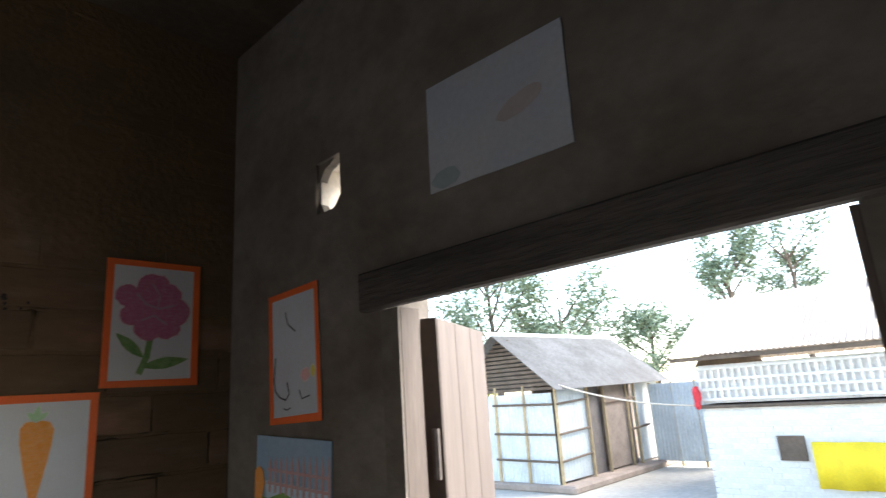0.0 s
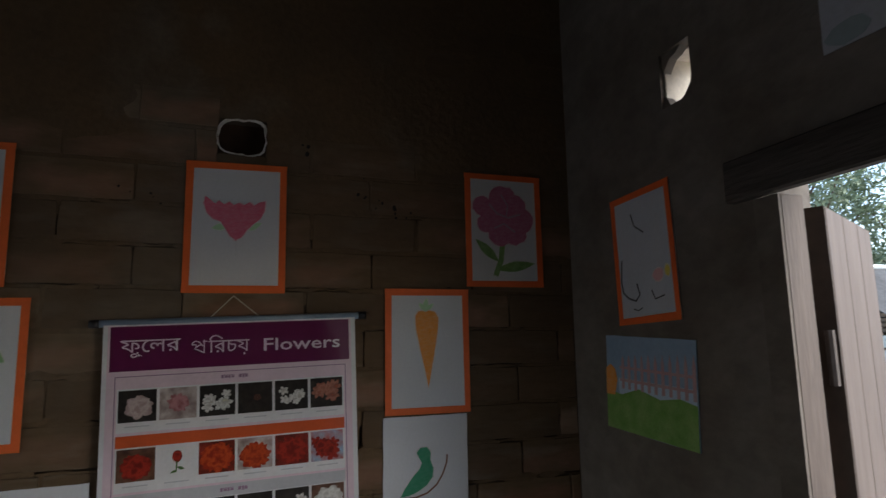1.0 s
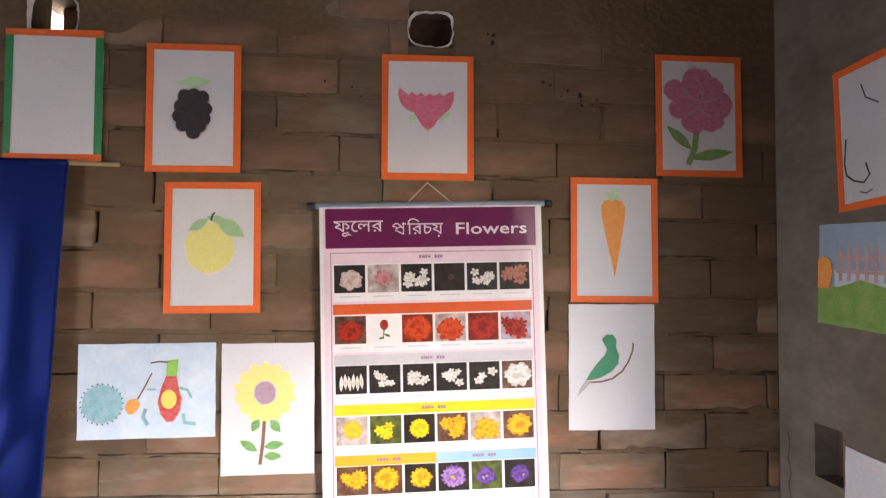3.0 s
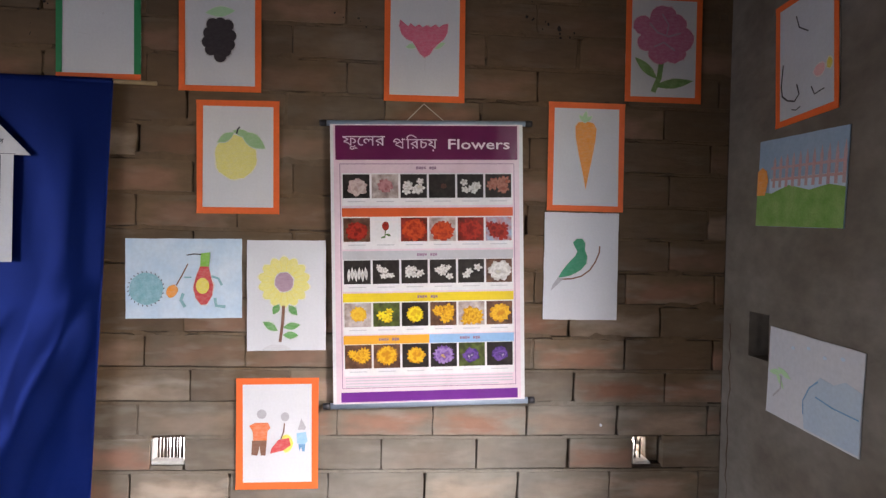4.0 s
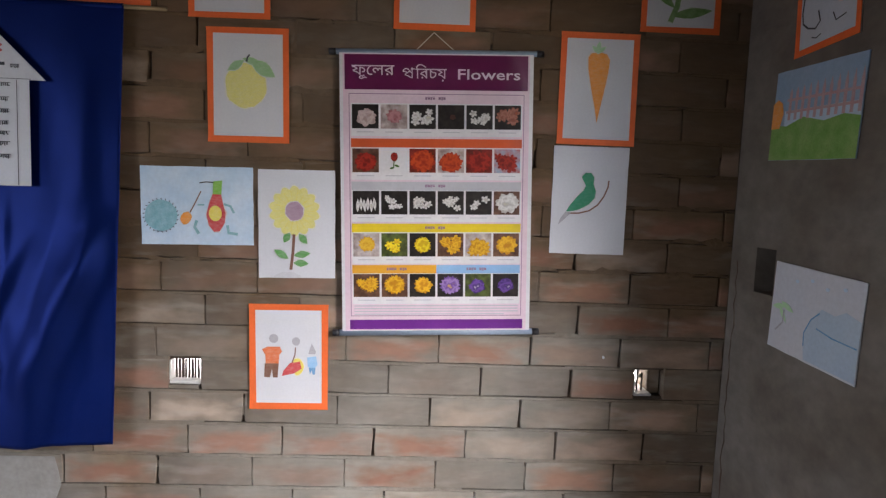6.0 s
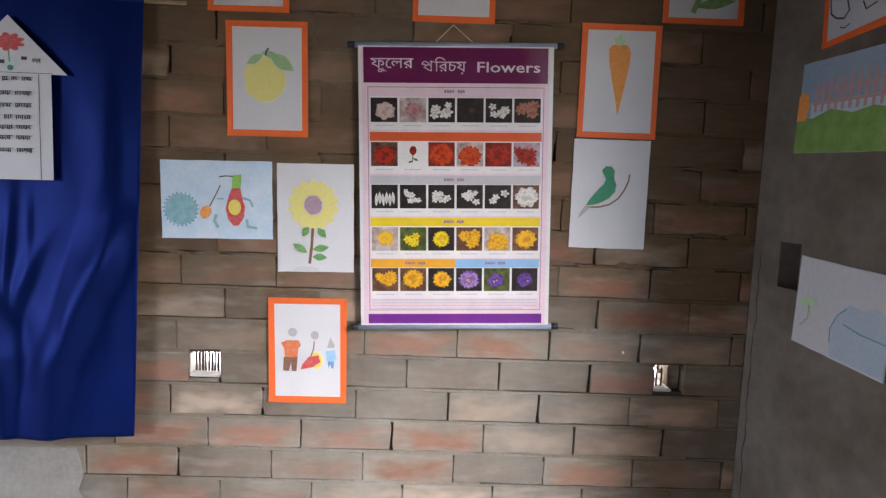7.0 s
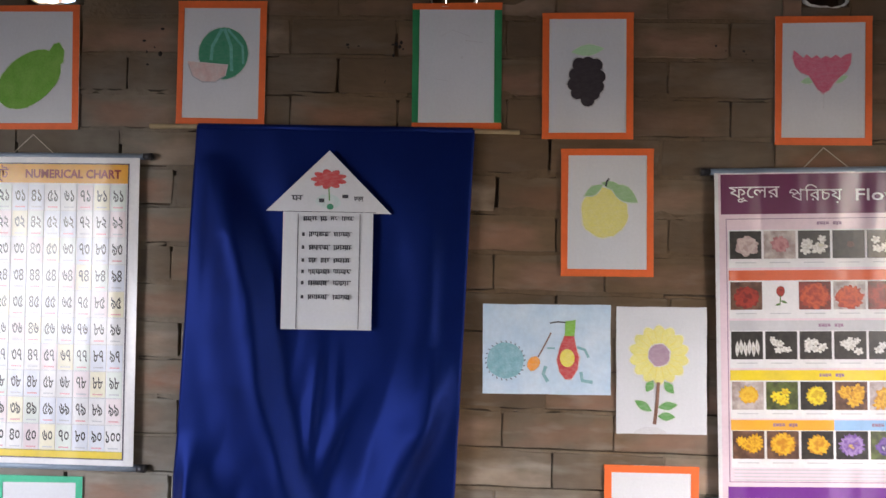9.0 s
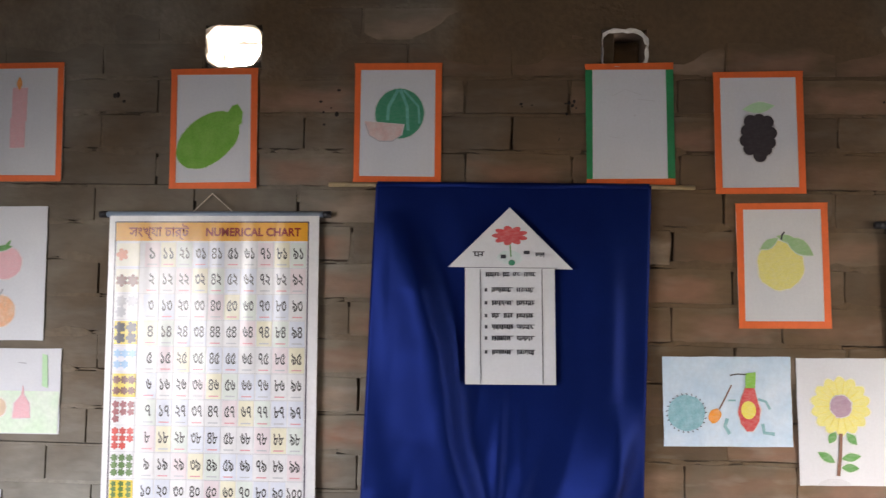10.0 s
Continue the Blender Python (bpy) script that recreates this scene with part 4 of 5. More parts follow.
BG = {"dark": photo_ink("dark", (0.014, 0.011, 0.010), (0.036, 0.03, 0.025), 60), "green": photo_ink("green", (0.03, 0.035, 0.015), (0.13, 0.17, 0.04), 55), "brown": photo_ink("brown", (0.07, 0.03, 0.02), (0.20, 0.10, 0.06), 50),
      "pale": photo_ink("pale", (0.62, 0.55, 0.52), (0.30, 0.22, 0.20), 50), "white": PR["white"], "sky": photo_ink("sky", (0.35, 0.48, 0.62), (0.5, 0.12, 0.08), 45), "redbg": photo_ink("red", (0.30, 0.03, 0.02), (0.10, 0.02, 0.01), 50)}
PETAL = {"pink": petal_ink("pink", (0.42, 0.30, 0.28), (0.60, 0.49, 0.46), (0.48, 0.33, 0.31)), "rose": petal_ink("rose", (0.36, 0.13, 0.14), (0.52, 0.25, 0.25), (0.4, 0.06, 0.08)), "white": petal_ink("white", (0.48, 0.46, 0.42), (0.76, 0.75, 0.71), (0.62, 0.58, 0.40)),
         "coral": petal_ink("coral", (0.26, 0.09, 0.06), (0.46, 0.20, 0.14), (0.5, 0.12, 0.05)), "red": petal_ink("red", (0.20, 0.015, 0.01), (0.42, 0.035, 0.018), (0.20, 0.01, 0.01)), "orange": petal_ink("orange", (0.36, 0.03, 0.01), (0.60, 0.085, 0.02), (0.3, 0.02, 0.01)),
         "yellow": petal_ink("yellow", (0.58, 0.36, 0.01), (0.84, 0.68, 0.03), (0.75, 0.5, 0.02)), "gold": petal_ink("gold", (0.55, 0.24, 0.01), (0.80, 0.47, 0.03), (0.55, 0.22, 0.01)), "sunf": petal_ink("sunflower", (0.70, 0.36, 0.02), (0.82, 0.52, 0.05), (0.24, 0.09, 0.02)),
         "violet": petal_ink("violet", (0.16, 0.07, 0.30), (0.38, 0.25, 0.52), (0.62, 0.40, 0.10)), "deep": petal_ink("deep_violet", (0.05, 0.02, 0.14), (0.17, 0.08, 0.34), (0.55, 0.5, 0.6)), "black": petal_ink("black_red", (0.07, 0.02, 0.015), (0.11, 0.05, 0.035), (0.3, 0.2, 0.15))}
# for each photograph: petals, backdrop, form, lobes, radius, shift across and up
PHOTOS = [[("pink", "dark", "one", 6, 25, 3, -2), ("rose", "pale", "one", 8, 20, 0, 1), ("white", "dark", "stars", 5, 12, 0, 0), ("black", "dark", "one", 5, 8, 4, 0), ("white", "dark", "bunch", 5, 9, 2, 0), ("coral", "dark", "bunch", 6, 15, 0, 0)],
          [("red", "brown", "one", 7, 28, 0, -4), ("red", "white", "stem", 5, 12, 0, 10), ("orange", "redbg", "one", 9, 33, 0, 0), ("orange", "pale", "one", 8, 31, 0, -5), ("red", "redbg", "one", 8, 33, 0, -3), ("red", "sky", "bunch", 6, 15, -6, -4)],
          [("white", "dark", "spikes", 6, 9, 0, 0), ("white", "dark", "stars", 5, 8, 0, 0), ("white", "dark", "bunch", 5, 9, 0, 2), ("white", "dark", "bunch", 5, 9, 0, 0), ("white", "dark", "few", 5, 10, 0, 0), ("white", "brown", "one", 6, 30, 2, 0)],
          [("sunf", "pale", "one", 13, 22, 2, 2), ("yellow", "green", "few", 6, 11, 0, 0), ("yellow", "dark", "one", 15, 23, 0, 0), ("gold", "brown", "bunch", 6, 13, 2, 0), ("gold", "pale", "bunch", 7, 17, 0, -5), ("gold", "brown", "one", 9, 28, 2, 0)],
          [("gold", "brown", "bunch", 9, 13, 0, 0), ("gold", "brown", "one", 16, 28, 0, 2), ("gold", "dark", "one", 13, 24, 2, 0), ("violet", "dark", "one", 15, 27, 0, 0), ("deep", "green", "one", 5, 22, -2, -2), ("deep", "dark", "one", 4, 22, 0, 0)]]
for r, y0 in enumerate(ROWS5):
    ink(flowers, "white_strip", [R(609, y0 - 2, 908, y0 + 54)], "white", 1)
    for c in range(6):
        petals, ground, form, lobes, size, dx, dy = PHOTOS[r][c]
        x0 = 611 + 49.7 * c
        photo = part("photo", flat([R(x0, y0, x0 + 46, y0 + 41)], -0.0130, 0.0004), BG[ground], flowers, "small flower photograph")
        ink(flowers, "caption", [R(x0 + 8, y0 + 46, x0 + 38, y0 + 47.5)], "greyband", 2)
        cx, cy = Q(x0 + 23, y0 + 20.5)
        rng = random.Random(r * 6 + c)
        k = 0.001

        def bloom(u, v, rad, squash=0.9):
            a0 = rng.uniform(0, 60)
            wob = [rng.uniform(0.86, 1.1) for _ in range(lobes * 6)]
            return [(u + (p - u) * w, v + (q - v) * w) for (p, q), w in zip(lobed(u, v, rad, lobes, 0.09 if form == "one" else 0.38, a0, squash), wob)]

        u0, v0 = cx + dx * k, cy + dy * k
        if form == "one":
            heads = [bloom(u0, v0, size * k)]
        elif form == "stem":
            heads = [oval(u0, v0, 0.010, 0.012, 0, 14, 0.08)]
            part("stem", flat([stroke([(u0, v0 - 0.01), (u0 - 0.002, cy - 0.022)], 0.0025), leafshape(u0 + 0.007, cy - 0.014, 0.016, 0.006, -20), leafshape(u0 - 0.006, cy - 0.020, 0.014, 0.005, 200)], -0.0136, 0.0003), PR["leaf"], photo)
        elif form == "spikes":
            heads = [leafshape(cx - 0.022 + 0.009 * q, cy - 0.008 + 0.004 * (q % 2), 0.036, 0.009, 88 + 4 * (q % 3)) for q in range(6)]
        else:
            count = {"stars": 7, "bunch": 9, "few": 4}[form]
            heads = [bloom(u0 + rng.uniform(-0.019, 0.019), v0 + rng.uniform(-0.014, 0.014), size * k * rng.uniform(0.75, 1.1)) for _ in range(count)]
        for q, pts in enumerate(heads):
            pts = [(min(max(u, cx - 0.0345), cx + 0.0345), min(max(v, cy - 0.031), cy + 0.031)) for u, v in pts]
            part("flower_head", flat([pts], -0.0134 - 0.00005 * q, 0.0003), PETAL[petals], photo)
ink(flowers, "small_print", [R(612, 549 + 5 * k, 905 - 25 * (k == 3), 551 + 5 * k) for k in range(4)], "greyband", 3)
ink(flowers, "footer_band", [R(604, 575, 914, 592)], "violet", 1)

numbers = thing("number_chart", pose(-1.888, -0.004, 1.400, 0, -0.6, 0), "glossy printed Bengali number chart hanging from rods", "wall chart")
part("printed_sheet", box(bmesh.new(), (-0.261, -0.0122, -0.366), (0.261, -0.0105, 0.366)), PR["white"], numbers)
rods(numbers, 0.522, 0.370, -0.372)
ink(numbers, "edge_line", [rect(-0.246, -0.350, -0.243, 0.352), rect(0.234, -0.350, 0.237, 0.352), rect(-0.246, 0.349, 0.237, 0.352), rect(-0.246, -0.352, 0.237, -0.349)], "ink", 1)
ink(numbers, "title_band", [rect(-0.243, 0.304, 0.234, 0.349)], "header", 1)
part("title_writing", words("সংখ্যা চার্ট", -0.135, 0.326, 0.034, -0.0134, 0.15, 0.0005), PR["headtext"], numbers, "dark red title writing")
part("title_writing", words("NUMERICAL CHART", 0.100, 0.326, 0.028, -0.0134, 0.235, 0.0009), PR["headtext"], numbers, "dark red title writing")
DIGITS = "০১২৩৪৫৬৭৮৯"
PICS = ["petalcoral", "brownpic", "greyband", "black", "blue", "brownpic", "rosepic", "petalred", "leaf", "leaf"]
PICGROUND = ["cream", "cream", "white", "gold", "bluecell", "gold", "white", "white", "white", "gold"]
for r in range(10):
    z = 0.270 - 0.0635 * r
    ink(numbers, "row_line", [rect(-0.243, z - 0.0322, 0.234, z - 0.0314)], "greyband", 2)
    pic = ink(numbers, "picture", [rect(-0.240, z - 0.028, -0.182, z + 0.028)], PICGROUND[r], 2)
    count = r + 1
    per = 2 if count <= 4 else 3
    rows_n = -(-count // per)
    dots = [lobed(-0.211 + 0.056 / per * (k % per - (per - 1) / 2), z + 0.052 / rows_n * ((rows_n - 1) / 2 - k // per), min(0.016, 0.027 / per, 0.025 / rows_n), 5 + r % 3, 0.25) for k in range(count)]
    for pts in dots:
        part("counted_object", flat([pts], -0.0134, 0.0004), PR[PICS[r]], pic)
    for c in range(10):
        u = -0.150 + 0.0402 * c
        cell = ink(numbers, "cell", [rect(u - 0.0185, z - 0.030, u + 0.0185, z + 0.030)], ("pinkcell", "bluecell", "yellowcell", "white", "greencell", "white", "bluecell")[(3 * r + 2 * c) % 7], 1)
        value = c * 10 + r + 1
        text = "".join(DIGITS[int(d)] for d in str(value))
        part("number", words(text, u, z + 0.004, 0.042, -0.0132, 0.011 * len(text) + 0.003, 0.0007), PR["black"], cell)
        part("number_word", flat([rect(u - 0.012, z - 0.025, u + 0.012, z - 0.022)], -0.0132, 0.0003), PR["petalpink" if (r + c) % 2 else "greyband"], cell)
ink(numbers, "footer_band", [rect(-0.243, -0.349, 0.234, -0.332)], "gold", 2)


# ---- blue cloth on a bamboo stick, with a paper house pinned to it ----
stick = thing("bamboo_stick", pose(-1.17, -0.012, 1.846), "thin bamboo stick holding up the blue cloth", "stick")
bm = bmesh.new()
for k in range(4):
    tube(bm, (-0.44 + 0.22 * k, 0, 0.002 * (k % 2)), (-0.222 + 0.22 * k, 0, 0.002 * ((k + 1) % 2)), 0.006, 0.0055)
part("cane", bm, BAMBOO, stick, smooth=True)


def cloth_depth(s, v):
    """How far the cloth stands off the wall, at s across and v down (0 to 1)."""
    d = 0.0
    for line, amp, wid in ((((0.08, 0.06), (0.17, 0.20), (0.25, 0.34), (0.30, 0.52), (0.40, 0.68), (0.47, 0.80), (0.46, 1.0)), 0.036, 0.105), (((0.0, 0.62), (0.06, 0.72), (0.16, 0.84), (0.25, 1.0)), 0.040, 0.10),
                           (((0.97, 0.44), (0.90, 0.56), (0.78, 0.72), (0.70, 0.84), (0.66, 1.0)), 0.038, 0.10), (((0.66, 0.50), (0.58, 0.60), (0.50, 0.74)), 0.012, 0.045),
                           (((0.50, 0.40), (0.49, 0.56), (0.48, 0.72)), 0.008, 0.025), (((0.56, 0.42), (0.57, 0.60)), 0.006, 0.02), (((0.52, 0.80), (0.50, 1.0)), 0.012, 0.03), (((0.86, 0.10), (0.88, 0.5)), 0.008, 0.06)):
        for (s0, v0), (s1, v1) in zip(line, line[1:]):
            if v0 <= v < v1 or (v == 1.0 and v1 == 1.0):
                k = (v - v0) / (v1 - v0)
                x = (s - (s0 + (s1 - s0) * k)) / wid
                ends = min(1.0, (v - line[0][1]) / 0.16 + 0.02) * (1.0 if line[-1][1] >= 1.0 else min(1.0, (line[-1][1] - v) / 0.10 + 0.02))
                d += 1.45 * amp * max(0.0, ends) * (math.exp(-x * x * 3.2) if x > 0 else math.exp(-x * x * 0.7))
    crumple = noise.noise(Vector((s * 7 - v * 3, v * 4, 0.3))) * 0.010 + abs(noise.noise(Vector((s * 11 + v * 4, v * 3.5, 1.7)))) * 0.012 * v
    side = min(1.0, s / 0.07, (1 - s) / 0.10)
    low = 1.0 - 0.55 * max(0.0, (v - 0.80) / 0.20)
    return 0.020 + 0.014 * v + (d + (0.002 * math.sin(9 * s + 3 * v) + crumple) * min(1.0, 0.25 + 1.2 * v)) * (0.25 + 0.75 * side) * low


bm = bmesh.new()
NX, NZ, grid = 90, 110, {}
for i in range(NX + 1):
    for j in range(NZ + 1):
        s, v = i / NX, j / NZ
        x0, x1 = -1.493 - 0.022 * min(v / 0.7, 1), -0.836 - 0.034 * v
        grid[i, j] = bm.verts.new((x0 + (x1 - x0) * s, -cloth_depth(s, v), 1.848 - 1.158 * v + (0.004 * math.sin(7 * s) - 0.006 * (1 - s)) * v))
for i in range(NX):
    for j in range(NZ):
        bm.faces.new((grid[i, j], grid[i, j + 1], grid[i + 1, j + 1], grid[i + 1, j]))
cloth = thing("blue_cloth", pose(0, 0, 0), "deep blue cotton cloth hanging in loose folds", "cloth")
for k in range(3):
    bmesh.ops.smooth_vert(bm, verts=[p for p in bm.verts if not p.is_boundary], factor=0.5)
fabric = part("fabric", bm, CLOTH, cloth, smooth=True)
solid = fabric.modifiers.new("thickness", "SOLIDIFY")
solid.thickness = 0.0015
bm = bmesh.new()
tube(bm, (-1.49, -0.014, 1.846), (-0.84, -0.014, 1.846), 0.0085, sides=10)
part("top_hem", bm, CLOTH, cloth, smooth=True)

sign = thing("paper_house_sign", pose(-1.168, -0.036, 1.585, -1.6, -0.8, 0), "white paper cut like a house, pinned to blue cloth", "paper sign")
part("roof_paper", flat([[(-0.146, 0.066), (0.146, 0.060), (0.0, 0.207)]], -0.0012, 0.0008), PAPER, sign)
part("list_paper", flat([rect(-0.106, -0.207, 0.104, 0.068)], 0.0, 0.0008), PAPER, sign)
draw(sign, "fold_line", [stroke([(-0.070, 0.06), (-0.070, -0.205)], 0.0015), stroke([(0.074, 0.06), (0.074, -0.205)], 0.0015), stroke([(-0.11, 0.065), (0.11, 0.063)], 0.0012)], "ink", 5)
draw(sign, "lotus", [lobed(0.0, 0.140, 0.038, 9, 0.22, 0, 0.55)], "red", 5)
draw(sign, "lotus_stem", [stroke([(0.0, 0.122), (0.002, 0.09)], 0.003)], "green", 5)
draw(sign, "lotus_leaf", [oval(0.004, 0.076, 0.008, 0.007, 0, 12)], "deepgreen", 6)
draw(sign, "water_wash", [oval(0.0, 0.088, 0.030, 0.017, 0, 18, 0.08)], mat("pale_water_wash", (0.52, 0.66, 0.64), 0.8, 0.06, 40, 200, tint=(0.68, 0.72, 0.72)), 4)
draw(sign, "word", [rect(-0.088, 0.1005, -0.060, 0.1025), rect(-0.084, 0.092, -0.081, 0.102), rect(-0.076, 0.090, -0.0735, 0.102), rect(-0.082, 0.092, -0.076, 0.094), rect(-0.067, 0.091, -0.064, 0.102), rect(-0.073, 0.094, -0.067, 0.096), rect(0.032, 0.096, 0.046, 0.104), rect(-0.022, 0.086, -0.010, 0.095)], "ink", 6)
part("word", words("দল", 0.070, 0.093, 0.020, -0.0030, 0.022, 0.0004), C["ink"], sign)
for k, y in enumerate((0.048, 0.012, -0.018, -0.048, -0.074, -0.100, -0.132)):
    rng = random.Random(k)
    bars = [rect(-0.060, y - 0.004, -0.054, y + 0.004)] if k else []
    x = -0.058 if not k else -0.044
    for w in ((0.032, 0.016, 0.018, 0.028) if not k else (0.050, 0.042) if k != 3 else (0.02, 0.022, 0.04)):
        bars.append(rect(x, y + 0.004, x + w, y + 0.0055, 0.0004))
        u = x + 0.001
        while u < x + w - 0.004:
            g = rng.uniform(0.0016, 0.0032)
            bars.append(rect(u, y - rng.uniform(0.002, 0.0065), u + g, y + 0.0045, 0.0006))
            if rng.random() < 0.5:
                bars.append(rect(u + g, y - rng.uniform(0.002, 0.004), u + g + 0.003, y - 0.0012, 0.0006))
            u += g + rng.uniform(0.0016, 0.0032)
        x += w + 0.008
    draw(sign, "writing", bars, "ink", 6)


# ---- odds and ends in the wall holes ----
g = thing("vent_slats", pose(-0.692, 0.03, 0.852), "dark split bamboo slats standing in a wall hole", "vent")
for k in range(9):
    u = -0.037 + 0.0086 * k
    part("slat", box(bmesh.new(), (u, 0.0, 0.001), (u + 0.0042 + 0.001 * (k % 3), 0.006, 0.067 - 0.005 * (k % 2)), 0.0008), DARKWOOD, g)
part("ledge", box(bmesh.new(), (-0.043, -0.026, 0.0), (0.043, 0.085, 0.010), 0.002), PLASTICFILM, g, "white ledge")
part("side_strip", box(bmesh.new(), (-0.0435, -0.026, 0.0105), (-0.0395, 0.085, 0.066), 0.001), PLASTICFILM, g, "white side strip")
g = thing("vent_slats", pose(0.591, 0.035, 0.848), "split bamboo slats standing in a wall hole", "vent")
for k in range(3):
    u = -0.022 + 0.014 * k
    part("slat", box(bmesh.new(), (u, 0.0, 0.001), (u + 0.004, 0.006, 0.06), 0.001), DARKWOOD, g)
part("ledge", box(bmesh.new(), (-0.026, -0.03, 0.0), (0.026, 0.08, 0.007), 0.002), PLASTICFILM, g, "white ledge")
part("side_strip", box(bmesh.new(), (-0.0275, -0.03, 0.0075), (-0.0235, 0.08, 0.062), 0.001), PLASTICFILM, g, "white side strip")
bm = bmesh.new()
rng = random.Random(31)
for k in range(9):
    a = 0.4 + 0.62 * k
    box(bm, (-0.010 + 0.016 * math.cos(a) - 0.004, 0.010 + 0.002 * k, 0.038 + 0.024 * math.sin(a) - 0.006), (-0.010 + 0.016 * math.cos(a) + rng.uniform(0.004, 0.008), 0.013 + 0.002 * k, 0.038 + 0.024 * math.sin(a) + rng.uniform(0.005, 0.012)))
part("crumpled_film", bm, PLASTICFILM, g, "scraps of white film caught in the hole")
tagged(obj("hole_stuffing", box(bmesh.new(), (0.614, 0.030, 0.8465), (0.6495, 0.118, 0.922), 0.004), BRICK), "reddish brick end wedged in a wall hole", "brick")
tagged(obj("paper_scrap", flat([oval(0.0, 0.0, 0.0036, 0.0050, 20, 8, 0.2)], 0.0, 0.001), PAPER), "tiny white fleck on the brick", "scrap").matrix_world = pose(0.468, -0.0022, 0.960)


def lining(name, x0, x1, z0, z1, material, label, deep):
    """Torn film pushed into a hole, its rim crumpled."""
    bm = bmesh.new()
    rng = random.Random(int(x0 * 1000))
    n = 28
    rings = []
    cx, cz, a, b = (x0 + x1) / 2, (z0 + z1) / 2, (x1 - x0) / 2, (z1 - z0) / 2
    for depth, k in ((-0.004, 1.0), (-0.001, 0.975), (deep * 0.5, 0.965), (deep, 0.96)):
        ring = []
        for i in range(n):
            w = 2 * math.pi * i / n
            p = 1 / (abs(math.cos(w)) ** 4 + abs(math.sin(w)) ** 4) ** 0.25
            f = k * p * rng.uniform(0.92, 1.03) * (1 + 0.03 * math.sin(3 * w + cx * 40))
            ring.append(bm.verts.new((cx + a * f * math.cos(w), depth + rng.uniform(-0.002, 0.002), cz + b * f * math.sin(w))))
        rings.append(ring)
    for q, r2 in zip(rings, rings[1:]):
        for i in range(n):
            bm.faces.new((q[i], q[(i + 1) % n], r2[(i + 1) % n], r2[i]))
    ob = obj(name, bm, material, None, label, False)
    m = ob.modifiers.new("thickness", "SOLIDIFY")
    m.thickness = 0.001
    return tagged(ob, label, "lining")


lining("hole_lining", *VENTS["heart"], PLASTICFILM, "torn white plastic film lining a wall hole", 0.007)
# pale deep lining added so the sides of this hole look sunlit
lining("hole_lining", *VENTS["papaya"], CREAMLINING, "crumpled cream paper lining a bright wall hole", 0.10)
lining("hole_lining", *VENTS["paper"], PLASTICFILM, "torn white plastic film lining a wall hole", 0.012)
# added strip catches daylight on the hole's side
tagged(obj("hole_lining", box(bmesh.new(), (-0.9485, 0.034, 2.143), (-0.945, 0.118, 2.233), 0.001), PLASTICFILM), "white strip added to catch daylight in a wall hole", "lining")
tagged(obj("hole_stuffing", box(bmesh.new(), (-0.914, 0.07, 2.141), (-0.839, 0.118, 2.235), 0.004), BRICK), "reddish brick stuffed behind a wall hole", "brick")
# added flake masks the glowing panel as seen from the left
tagged(obj("hole_stuffing", box(bmesh.new(), (-0.9492, 0.018, 2.142), (-0.914, 0.032, 2.234), 0.003), BRICK), "thin brick flake added to mask daylight in a hole", "brick")
tagged(obj("hole_stuffing", box(bmesh.new(), (-0.105, 0.042, 2.135), (0.03, 0.118, 2.245), 0.004), CLAY), "dark brick stuffed behind a wall hole", "brick")
# daylight on the hole's bare sides, put in as added cream plates
hole = thing("hole_lining", pose(EAST, -0.441, 2.266), "cream lining added for daylight on a wall hole's sides", "lining")
part("paper", box(bmesh.new(), (0.012, 0.041, -0.060), (0.124, 0.0445, 0.060)), CREAMLINING, hole)
part("paper", box(bmesh.new(), (0.020, -0.0445, -0.0605), (0.124, 0.0405, -0.057)), PLASTICFILM, hole)
part("paper", box(bmesh.new(), (0.030, -0.0445, 0.057), (0.124, 0.0405, 0.0605)), CREAMLINING, hole)
for pts, label in (([(-0.046, 0.062), (0.012, 0.062), (-0.004, 0.050), (-0.022, 0.046), (-0.040, 0.026), (-0.046, 0.010)], "broken lump of cement in a wall hole"), ([(-0.046, -0.062), (-0.046, -0.030), (-0.036, -0.040), (-0.026, -0.062)], "broken lump of cement in a wall hole")):
    tagged(obj("broken_render", flat([pts], 0.0, 0.02), PLASTER), label, "rubble").matrix_world = pose(EAST + 0.028, -0.442, 2.266, 0, 0, -90)
pts = [(0.046, -0.062), (0.046, 0.0), (0.034, -0.012), (0.030, -0.03), (0.012, -0.05), (-0.01, -0.062)]
tagged(obj("broken_render", flat([pts], 0.0, 0.02), PLASTER), "broken lump of cement in a wall hole", "rubble").matrix_world = pose(EAST + 0.03, -0.442, 2.266, 0, 0, -90)
rng = random.Random(21)
pts = [(-0.125 + rng.uniform(-0.012, 0.012), -0.2 + 0.04 * k) for k in range(10)] + [(0.12 + rng.uniform(-0.014, 0.014), 0.16 - 0.04 * k) for k in range(10)]
tagged(obj("cement_patch", flat([pts], 0.0, 0.0015), PATCH), "smooth grey cement patch on the brick wall", "patch", kind="structure").matrix_world = pose(-1.15, -0.0012, 0.48)
specks = bmesh.new()
rng = random.Random(8)
